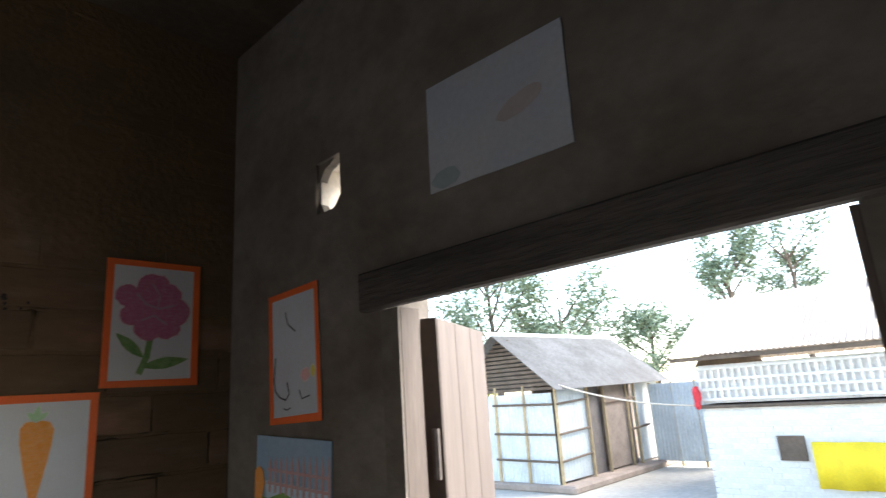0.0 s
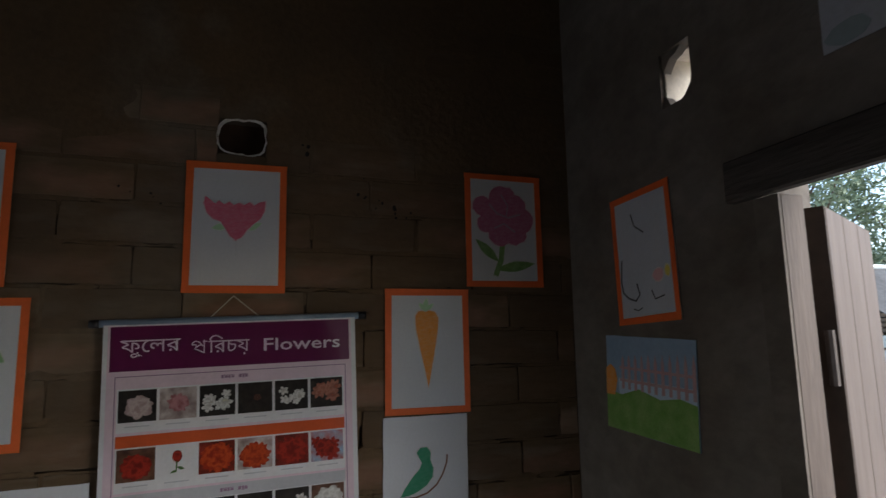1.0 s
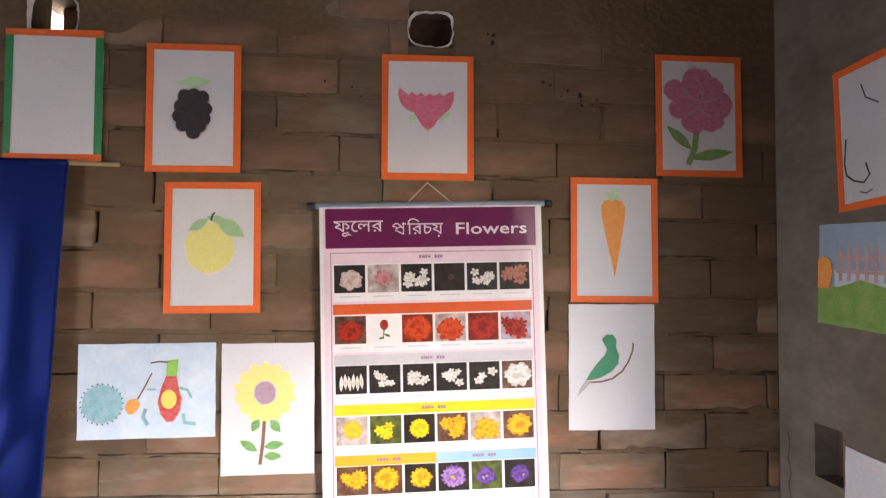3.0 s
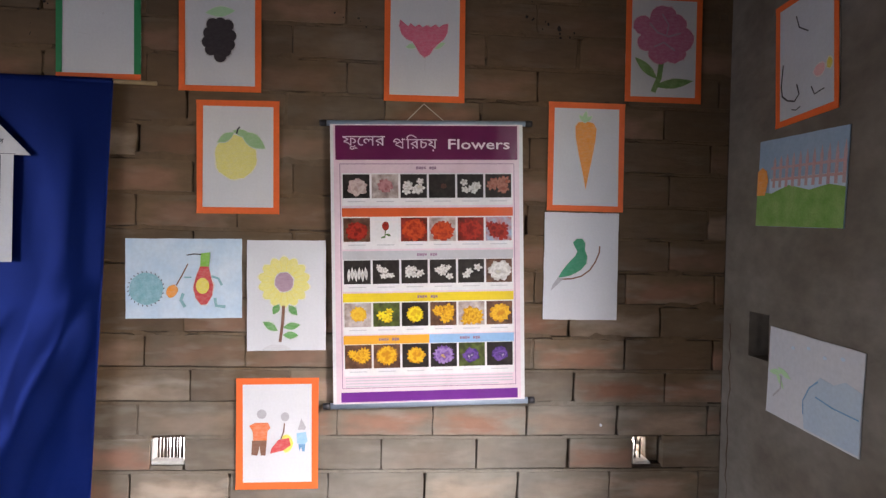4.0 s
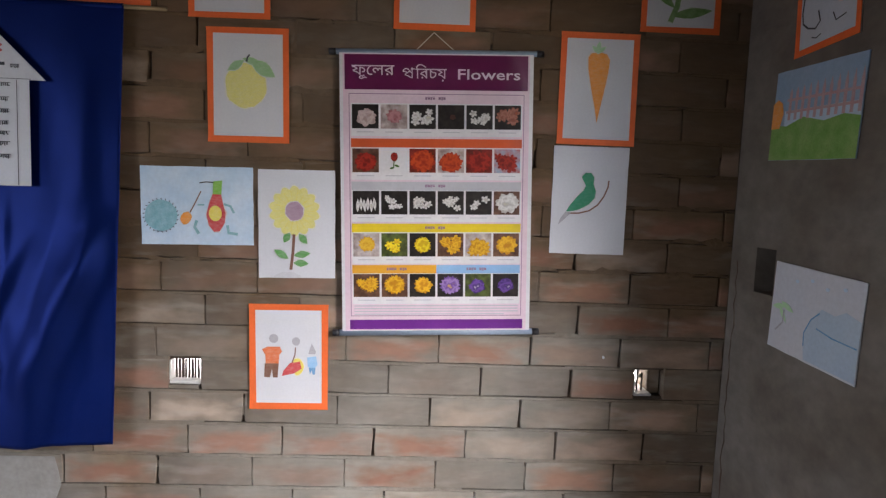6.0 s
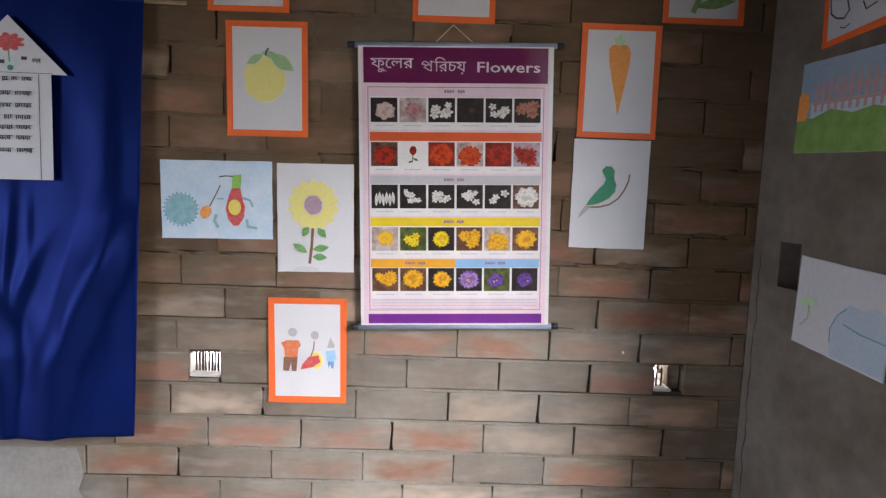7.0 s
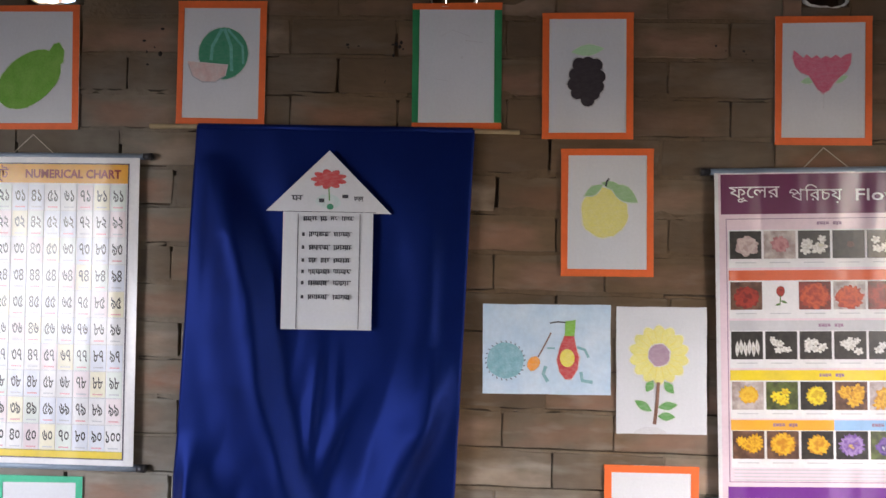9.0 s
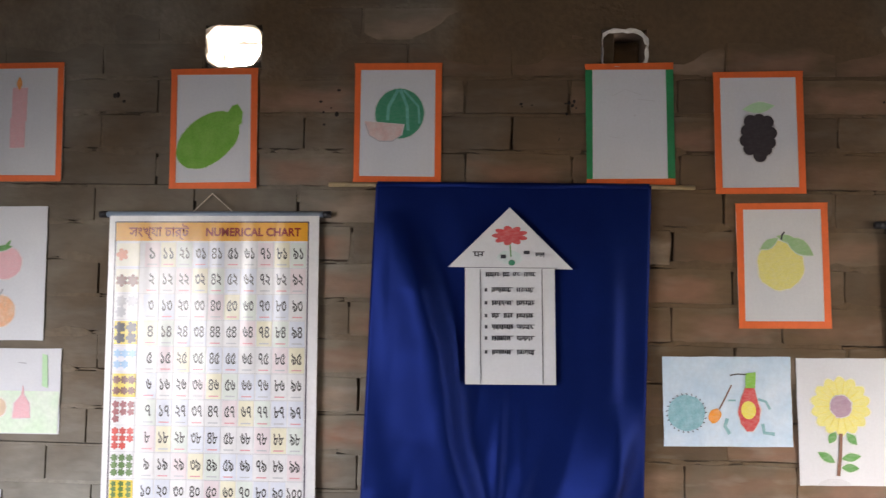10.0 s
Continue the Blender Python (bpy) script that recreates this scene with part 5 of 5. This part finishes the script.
for x, z, n in ((0.245, 2.07, 4), (0.285, 2.05, 3), (0.33, 2.045, 4), (0.36, 2.04, 2), (-0.213, 2.045, 5), (-0.28, 2.05, 3), (-0.26, 2.04, 2), (-1.62, 2.03, 4), (-1.60, 2.06, 2), (-1.13, 2.05, 3), (-1.03, 2.045, 6), (-1.05, 1.99, 4), (-2.16, 2.06, 3), (0.12, 2.19, 3), (0.46, 1.86, 2)):
    for k in range(n):
        bmesh.ops.create_icosphere(specks, subdivisions=1, radius=rng.uniform(0.002, 0.006), matrix=pose(x + rng.gauss(0, 0.012), 0.0, z + rng.gauss(0, 0.012)) @ Matrix.Diagonal((1, 0.35, rng.uniform(0.6, 1.6), 1)))
ob = obj("mud_specks", specks, mat("black_mud", (0.022, 0.016, 0.012), 0.9, 0.2), wall_north)
tagged(ob, "small black mud specks on the mortar", kind="stuff")
crack = thing("plaster_crack", pose(EAST, 0, 0, 0, 0, -90), "dark ragged crack in the cement render by the corner", "crack", kind="structure")
rng = random.Random(5)
edge = [(0.035 + rng.uniform(-0.006, 0.006), 0.50 + 0.03 * k) for k in range(26)]
part("gap", flat([[(u - rng.uniform(0.0004, 0.003), v) for u, v in edge] + [(u + rng.uniform(0.0004, 0.0035), v) for u, v in edge[::-1]]], 0.0006, 0.0012), CLAY, crack)

# added glowing panel for the bright sky, seen only by the small holes
GLOW_PANEL = bpy.data.materials.new("glowing_backdrop")
GLOW_PANEL.use_nodes = True
hz = GLOW_PANEL.node_tree.nodes["Principled BSDF"]
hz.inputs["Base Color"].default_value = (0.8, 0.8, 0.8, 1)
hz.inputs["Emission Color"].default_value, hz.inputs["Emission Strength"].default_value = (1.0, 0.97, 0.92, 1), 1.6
tagged(obj("backdrop", box(bmesh.new(), (-2.2, 0.70, -0.1), (1.2, 0.72, 3.2)), GLOW_PANEL), "glowing pale panel added behind the brick wall", "backdrop", kind="structure")

# ---- the yard outside the doorway ----
GROUND = -0.12


def corrugated(p, along, up, n, amp=0.02, flip=False):
    """A corrugated sheet from corner p, its ridges along 'up'."""
    bm = bmesh.new()
    p, along, up = Vector(p), Vector(along), Vector(up)
    nrm = along.cross(up).normalized() * amp
    rows = [[bm.verts.new(p + along * (i / n) + up * k + nrm * math.sin(i * math.pi / 2)) for i in range(n + 1)] for k in (0, 1)]
    for i in range(n):
        bm.faces.new((rows[0][i], rows[0][i + 1], rows[1][i + 1], rows[1][i]))
    r = bmesh.ops.extrude_face_region(bm, geom=list(bm.faces))
    for e in r["geom"]:
        if isinstance(e, bmesh.types.BMVert):
            e.co -= nrm.normalized() * 0.008
    bmesh.ops.recalc_face_normals(bm, faces=bm.faces)
    return bm


shed = thing("tin_shed", pose(10.0, 5.1, GROUND), "low shed of pale tin sheets and bamboo, grey tin roof", "shed")
L, W, EAVE, RIDGE = 4.7, 2.3, 2.02, 3.08
part("roof_sheet", corrugated((-0.35, -0.30, EAVE - 0.13), (L + 0.5, 0, 0.05), (0, W / 2 + 0.30, RIDGE - EAVE + 0.13), 260, 0.011), TINROOF, shed)
part("roof_sheet", corrugated((-0.35, W + 0.30, EAVE - 0.13), (L + 0.5, 0, 0.05), (0, -W / 2 - 0.30, RIDGE - EAVE + 0.13), 260, 0.011), TINROOF, shed)
part("ridge_cap", tube(bmesh.new(), (-0.36, W / 2, RIDGE + 0.02), (L + 0.16, W / 2, RIDGE + 0.07), 0.05, sides=8), TIN, shed)
for x0, x1, m in ((0.04, 1.15, TIN), (1.85, 2.9, MUD), (3.3, L, TIN)):
    part("wall_sheet", corrugated((x0, 0, 0.18), (x1 - x0, 0, 0), (0, 0, EAVE - 0.22), 40, 0.012), m, shed)
# flat dark panels stand in for the shade inside the open doorways
part("dark_doorway", box(bmesh.new(), (1.17, 0.05, 0.1), (1.83, 0.09, EAVE - 0.05)), DARKROOM, shed, "open doorway, its inner shade a dark panel")
part("dark_doorway", box(bmesh.new(), (2.92, 0.05, 0.1), (3.28, 0.09, EAVE - 0.05)), DARKROOM, shed, "open doorway, its inner shade a dark panel")
for y0, y1 in ((0.05, 0.72), (0.76, 1.45), (1.5, W)):
    part("wall_sheet", corrugated((0, y1, 0.12), (0, y0 - y1, 0), (0, 0, 1.72), 34, 0.012), TIN, shed)
for k in range(13):
    z = 1.90 + 0.085 * k
    half = max(0.05, (RIDGE - z) / (RIDGE - EAVE) * W / 2) if z > EAVE else W / 2
    part("slat", box(bmesh.new(), (-0.02, W / 2 - half, z), (0.01, W / 2 + half, z + 0.055)), BARK, shed)
for x, y in ((0, 0), (1.16, -0.02), (1.84, -0.02), (2.9, -0.02), (3.3, -0.02), (L, 0), (-0.03, 0.74), (-0.03, 1.47)):
    part("bamboo_post", tube(bmesh.new(), (x, y - 0.03, 0), (x + 0.02, y - 0.03, EAVE - 0.02), 0.034, 0.03), BAMBOO, shed)
for z in (0.55, 1.05, 1.62):
    part("rail", tube(bmesh.new(), (0, -0.05, z), (1.16, -0.05, z + 0.05), 0.022), BARK, shed)
    part("rail", tube(bmesh.new(), (-0.05, 0, z), (-0.05, 1.5, z + 0.02), 0.022), BARK, shed)
part("rail", tube(bmesh.new(), (1.84, -0.06, 1.55), (3.3, -0.06, 1.6), 0.025), BARK, shed)
part("rail", tube(bmesh.new(), (2.9, -0.06, 0.9), (3.9, -0.06, 0.95), 0.025), BARK, shed)
part("plinth", box(bmesh.new(), (-0.12, -0.35, -0.02), (L, W, 0.14), 0.04), MUD, shed)
# unseen wall added to block bright sky between the wall sheets
part("inner_wall", box(bmesh.new(), (0.2, 0.6, 0.14), (L - 0.05, 0.66, EAVE)), MUD, shed)

fence = thing("tin_fence", pose(13.9, 4.95, GROUND), "pale blue-grey tin sheet fence closing the yard", "fence")
for k in range(3):
    part("tin_sheet", corrugated((0.01 * k, -0.55 * k, 0.12), (0, -0.54, 0), (0, 0, 1.75), 26, 0.012), TIN, fence)
for k in range(4):
    part("bamboo_post", tube(bmesh.new(), (0.05, -0.55 * k, 0), (0.05, -0.55 * k, 1.9), 0.035), BAMBOO, fence)

house = thing("whitewashed_house", pose(10.4, 2.45, GROUND), "whitewashed brick house with lattice eaves, tin roof", "house")
part("wall", box(bmesh.new(), (0.012, -6.5, 0), (4.0, -0.06, 1.42)), WHITEWASH, house)
rng = random.Random(3)
brick_mesh = None
for r in range(16):
    for k in range(-1, 14):
        y1 = -0.02 - 0.26 * k - (0.13 if r % 2 else 0)
        y1, y0 = min(y1, -0.02), max(-0.02 - 0.26 * k - (0.13 if r % 2 else 0) - 0.245, -6.4)
        if y1 - y0 < 0.05:
            continue
        if brick_mesh is None or abs((y1 - y0) - 0.245) > 0.01:
            ob = part("brick", box(bmesh.new(), (0, -(y1 - y0), 0), (0.011, 0, 0.074)), WHITEWASH, house)
            if abs((y1 - y0) - 0.245) < 0.01:
                brick_mesh = ob.data
        else:
            ob = new("brick", brick_mesh)
            ob.parent = house
        ob.location = (rng.uniform(0.0, 0.012), y1, 0.01 + 0.086 * r)
part("sill_beam", box(bmesh.new(), (-0.08, -6.6, 1.42), (4.0, 0.06, 1.47), 0.01), BARK, house)
for k in range(30):
    part("lattice_slat", box(bmesh.new(), (0.0, -0.03 - 0.11 * k, 1.56), (0.02, -0.075 - 0.11 * k, 2.08)), WHITEWASH, house)
for z in (1.54, 1.70, 1.86, 2.04):
    part("lattice_rail", box(bmesh.new(), (-0.02, -3.4, z), (0.0, 0.0, z + 0.045)), WHITEWASH, house)
part("lattice_backing", box(bmesh.new(), (0.05, -6.5, 1.50), (3.9, -0.03, 2.12)), WHITEWASH, house)
part("eave_board", box(bmesh.new(), (-0.32, -6.8, 2.20), (-0.28, 0.28, 2.27)), BARK, house)
part("roof_sheet", corrugated((-0.35, -6.8, 2.28), (0, 7.1, 0), (2.4, 0, 1.15), 360, 0.011), RUST, house)
part("roof_sheet", corrugated((4.45, -6.8, 2.28), (0, 7.1, 0), (-2.4, 0, 1.15), 360, 0.011), RUST, house)
part("gable", flat([[(0.0, 2.1), (4.1, 2.1), (2.05, 3.3)]], 0.0, 0.03), MUD, house)
part("window_shutter", box(bmesh.new(), (-0.03, -1.45, 0.62), (0.005, -1.08, 0.98)), BARK, house)
cloth2 = thing("yellow_cloth", pose(10.28, 0.9, 0.0), "bright yellow cloth hung up to dry", "cloth")
bm = bmesh.new()
cols = [[bm.verts.new((0.04 * math.sin(i * 1.1), -0.09 * i, z)) for i in range(17)] for z in (GROUND + 0.25, 0.78)]
for i in range(16):
    bm.faces.new((cols[0][i], cols[1][i], cols[1][i + 1], cols[0][i + 1]))
m = part("fabric", bm, YELLOWCLOTH, cloth2, smooth=True).modifiers.new("thickness", "SOLIDIFY")
m.thickness = 0.004
bm = bmesh.new()
bmesh.ops.create_uvsphere(bm, u_segments=10, v_segments=8, radius=0.13, matrix=pose(10.3, 2.45, 1.48) @ Matrix.Diagonal((0.5, 0.5, 1.5, 1)))
for p in bm.verts:
    p.co += Vector((random.uniform(-0.015, 0.015), random.uniform(-0.02, 0.02), 0))
tagged(obj("red_cloth", bm, REDCLOTH, None), "red cloth bundle tied to the house corner", "cloth")
bm = bmesh.new()
a, b = Vector((9.95, 5.0, 1.88)), Vector((10.3, 2.5, 1.36))
for k in range(12):
    f = lambda q: a.lerp(b, q) - Vector((0, 0, 0.10 * 4 * q * (1 - q)))
    tube(bm, f(k / 12), f((k + 1) / 12), 0.014, sides=6)
tagged(obj("clothes_line", bm, STRING), "pale rope stretched between shed and house", "rope")


def tree(x, y, height, spread, leaves, label, material=LEAF, seed=0, low=0.35):
    rng = random.Random(seed)
    t = thing("tree", pose(x, y, GROUND), label, "tree", "trees behind the yard")
    bm = bmesh.new()
    tips = []
    top = Vector((rng.uniform(-0.3, 0.3), rng.uniform(-0.3, 0.3), height * 0.75))
    tube(bm, (0, 0, 0), top * 0.5, 0.16, 0.11)
    tube(bm, top * 0.5, top, 0.11, 0.04)
    for k in range(11):
        s = top * rng.uniform(low, 1.0)
        a = rng.uniform(0, 2 * math.pi)
        e = s + Vector((math.cos(a) * spread * rng.uniform(0.4, 1), math.sin(a) * spread * rng.uniform(0.4, 1), rng.uniform(0.1, 0.3) * height))
        tube(bm, s, e, 0.05, 0.015, 6)
        tips += [e, s.lerp(e, 0.6), s.lerp(e, 0.8)]
    part("trunk", bm, BARK, t)
    verts, faces = [], []
    for k in range(leaves):
        c = rng.choice(tips) + Vector((rng.gauss(0, 0.32), rng.gauss(0, 0.32), rng.gauss(0, 0.28))) * spread * 0.5
        d = Vector((rng.gauss(0, 1), rng.gauss(0, 1), rng.gauss(-0.3, 0.6))).normalized()
        w = d.cross(Vector((rng.gauss(0, 1), rng.gauss(0, 1), rng.gauss(0, 1)))).normalized() * rng.uniform(0.028, 0.05)
        d *= rng.uniform(0.08, 0.18)
        n = len(verts)
        verts += [c - d, c + w, c + d, c - w]
        faces.append((n, n + 1, n + 2, n + 3))
    me = bpy.data.meshes.new("crown")
    me.from_pydata(verts, [], faces)
    me.materials.append(material)
    ob = new("crown", me)
    ob.parent = t


tree(17.5, 12.2, 8.5, 2.3, 5000, "broad-leaved tree with a loose dark green crown", seed=1)
tree(19.5, 10.6, 6.6, 2.1, 4000, "bushy broad-leaved tree behind the shed", seed=2)
tree(22.0, 8.2, 5.0, 1.6, 2400, "small leafy tree behind the tin fence", seed=3)
tree(23.0, 5.6, 8.0, 1.5, 2400, "tall thin tree with a ragged crown", seed=4, low=0.5)
tree(25.0, 3.6, 8.5, 1.6, 2200, "tall thin tree with a ragged crown", seed=5, low=0.5)
tree(14.2, 10.6, 2.9, 0.7, 700, "young tree with yellow-green leaves", LEAFY, seed=6)


# ---- bricks of the main wall ----
def ragged_brick(w, h, rng):
    """One brick: a chipped outline, its arris worn back."""
    bm = bmesh.new()
    n = max(2, round(w / 0.05))
    jit = lambda a: rng.uniform(-a, a)
    edge = [(-w / 2 + w * i / n, -h / 2 + jit(0.0016)) for i in range(n)] + [(w / 2 + jit(0.003), -h / 2), (w / 2 + jit(0.0022), -h * 0.2), (w / 2 + jit(0.003), h * 0.2)]
    edge += [(w / 2 - w * i / n, h / 2 + jit(0.0016)) for i in range(n)] + [(-w / 2 + jit(0.003), h / 2), (-w / 2 + jit(0.0022), h * 0.2), (-w / 2 + jit(0.003), -h * 0.2)]
    front = [bm.verts.new((u * (1 - 0.003 / w), jit(0.0006), v * (1 - 0.003 / h))) for u, v in edge]
    rim = [bm.verts.new((u, 0.0014, v)) for u, v in edge]
    back = [bm.verts.new((u, 0.02, v)) for u, v in edge]
    bm.faces.new(front)
    for i in range(len(edge)):
        j = (i + 1) % len(edge)
        bm.faces.new((front[j], front[i], rim[i], rim[j])), bm.faces.new((rim[j], rim[i], back[i], back[j]))
    bmesh.ops.recalc_face_normals(bm, faces=bm.faces)
    return bm


def smeared_bed(bm, x0, x1, z0, z1, y, rng):
    """Bed mortar wiped over the edges of the bricks, with a wandering outline."""
    n = max(2, round((x1 - x0) / 0.022))
    lo, hi, rows = 0.0, 0.0, []
    for i in range(n + 1):
        lo, hi = 0.6 * lo + rng.gauss(0, 0.0028), 0.6 * hi + rng.gauss(0, 0.0034)
        x, pinch = x0 + (x1 - x0) * i / n, 0.35 if i in (0, n) else 1.0
        mid = (z0 + z1) / 2
        a, b = mid - (mid - z0 - lo) * pinch, mid + (z1 - mid + hi) * pinch
        rows.append([bm.verts.new(p) for p in ((x, 0.012, a), (x, y + 0.0006, a + 0.002), (x, y, mid), (x, y + 0.0006, b - 0.002), (x, 0.012, b))])
    for p, q in zip(rows, rows[1:]):
        for i in range(4):
            bm.faces.new((p[i], q[i], q[i + 1], p[i + 1]))


def mud_coat():
    """Mud mortar daubed over the top courses, thinning out downwards until the bricks show."""
    bm = bmesh.new()
    low = 1.98
    xs = sorted({*[WEST + (EAST - WEST) * i / 182 for i in range(183)], *[h[i] for h in VENTS.values() if h[3] > low for i in (0, 1)]})
    zs = sorted({*[low + (TOP - low) * j / 38 for j in range(39)], *[h[i] for h in VENTS.values() if h[3] > low for i in (2, 3)]})
    grid = {}
    for i, x in enumerate(xs):
        for j, z in enumerate(zs):
            thin = noise.noise(Vector((x * 3.1, 0.0, z * 4.5))) * 0.0056 + noise.noise(Vector((x * 14, 3.0, z * 17))) * 0.0016 - min(0.0060, (z - 2.08) * 0.05)
            grid[i, j] = bm.verts.new((x, min(max(thin + 0.0045, -0.0014), 0.012), z))
    for i in range(len(xs) - 1):
        for j in range(len(zs) - 1):
            x, z = (xs[i] + xs[i + 1]) / 2, (zs[j] + zs[j + 1]) / 2
            if not any(h[0] < x < h[1] and h[2] < z < h[3] for h in VENTS.values()):
                bm.faces.new((grid[i, j], grid[i + 1, j], grid[i + 1, j + 1], grid[i, j + 1]))
    tagged(part("mud_coat", bm, MORTAR, wall_north, "brown mud daubed over the top courses", True), kind="stuff")


def north_bricks():
    rng, smear = random.Random(11), random.Random(4)
    shared = {}
    pitch, course, z_ref = 0.2572, 0.0914, 0.926
    # where one upright joint of each course stands; the other courses follow in stretcher bond
    joint = {-3: 0.006, -2: 0.087, -1: -0.017, 0: 0.122, 1: 0.002, 2: 0.134, 3: 0.016, 4: 0.115, 5: 0.014, 6: 0.135, 7: -0.012, 8: 0.130, 9: -0.009, 10: 0.111, 11: 0.009, 12: 0.122}
    rest = bmesh.new()
    beds = bmesh.new()
    picked = 0
    for k in range(-11, 21):
        z0, z1 = z_ref + course * k - course + 0.0055, z_ref + course * k - 0.0035
        if z1 < 0.02 or z0 > TOP:
            continue
        x_ref = joint.get(k, 0.120 if k % 2 == 0 else 0.004)
        for i in range(-15, 5):
            a, b = x_ref + pitch * i + 0.003, x_ref + pitch * (i + 1) - 0.003 + rng.uniform(-0.002, 0.002)
            spans = [(max(a, WEST), min(b, EAST - 0.001))]
            clear = all(h[2] - 0.02 > z1 or h[3] + 0.02 < z0 or h[0] > b + 0.02 or h[1] < b - 0.02 for h in VENTS.values())
            if clear and WEST < b < EAST - 0.02 and smear.random() < (0.5 if z0 > 1.25 else 0.08):
                low = z0 + smear.choice((0.0, 0.0, 0.02, 0.05))
                box(beds, (b - 0.004, smear.uniform(0.0008, 0.003), low), (b + 0.010, 0.02, z1 - smear.choice((0.0, 0.0, 0.015)) + 0.0005))
            for h in VENTS.values():
                if z0 < h[3] and z1 > h[2]:
                    for s0, s1 in spans:
                        c0, c1 = max(s0, h[0]), min(s1, h[1])
                        if c1 - c0 > 0.01:
                            for lo, hi in ((z0, min(z1, h[2])), (max(z0, h[3]), z1)):
                                if hi - lo > 0.006:
                                    box(rest, (c0, 0.001, lo), (c1, 0.02, hi))
                    spans = [q for s in spans for q in ((s[0], min(s[1], h[0])), (max(s[0], h[1]), s[1])) if q[1] - q[0] > 0.012]
            for s0, s1 in spans:
                w = s1 - s0
                if w < 0.012:
                    continue
                proud = rng.uniform(-0.0015, 0.001)
                near = -1.75 < (s0 + s1) / 2 and 0.35 < z0 < 2.30 and picked < 300
                if near:
                    key = round(w / 0.004)
                    if key not in shared:
                        me = bpy.data.meshes.new("brick")
                        bm = ragged_brick(w, z1 - z0, rng)
                        bm.to_mesh(me), bm.free()
                        me.materials.append(BRICK)
                        shared[key] = me
                    ob = new("brick", shared[key])
                    ob.parent = wall_north
                    ob.location = ((s0 + s1) / 2, proud, (z0 + z1) / 2)
                    ob.rotation_euler = (rng.uniform(-0.004, 0.004), rng.uniform(-0.004, 0.004), rng.uniform(-0.006, 0.006))
                    picked += 1
                else:
                    box(rest, (s0, proud, z0), (s1, 0.02, z1))
        spans = [(WEST, EAST)]
        for h in VENTS.values():
            if z1 - 0.002 < h[3] and z1 + 0.011 > h[2]:
                spans = [q for s in spans for q in ((s[0], min(s[1], h[0])), (max(s[0], h[1]), s[1])) if q[1] - q[0] > 0.01]
        for s0, s1 in spans:
            while s0 < s1 - 0.001:
                e = min(s1, s0 + rng.uniform(0.08, 0.4))
                top = rng.choice((-0.0030, -0.0024, -0.0020, -0.0016, 0.0, 0.002) if z1 < 1.3 else (-0.0022, -0.0014, 0.0, 0.001, 0.002, 0.002)) + rng.uniform(-0.0004, 0.0004)
                if z1 > 1.12 and rng.random() < 0.6:
                    smeared_bed(beds, s0, e, z1 - 0.004, z1 + 0.0125, rng.uniform(-0.0012, 0.0002), rng)
                else:
                    box(beds, (s0, rng.uniform(0.0002, 0.0022), z1 - 0.001 - rng.uniform(0, 0.002)), (e, 0.02, z1 + 0.0085 + top))
                s0 = e
    tagged(part("brickwork", rest, BRICK, wall_north), kind="stuff")
    tagged(part("mortar_bed", beds, MORTAR, wall_north), kind="stuff")


north_bricks()
mud_coat()
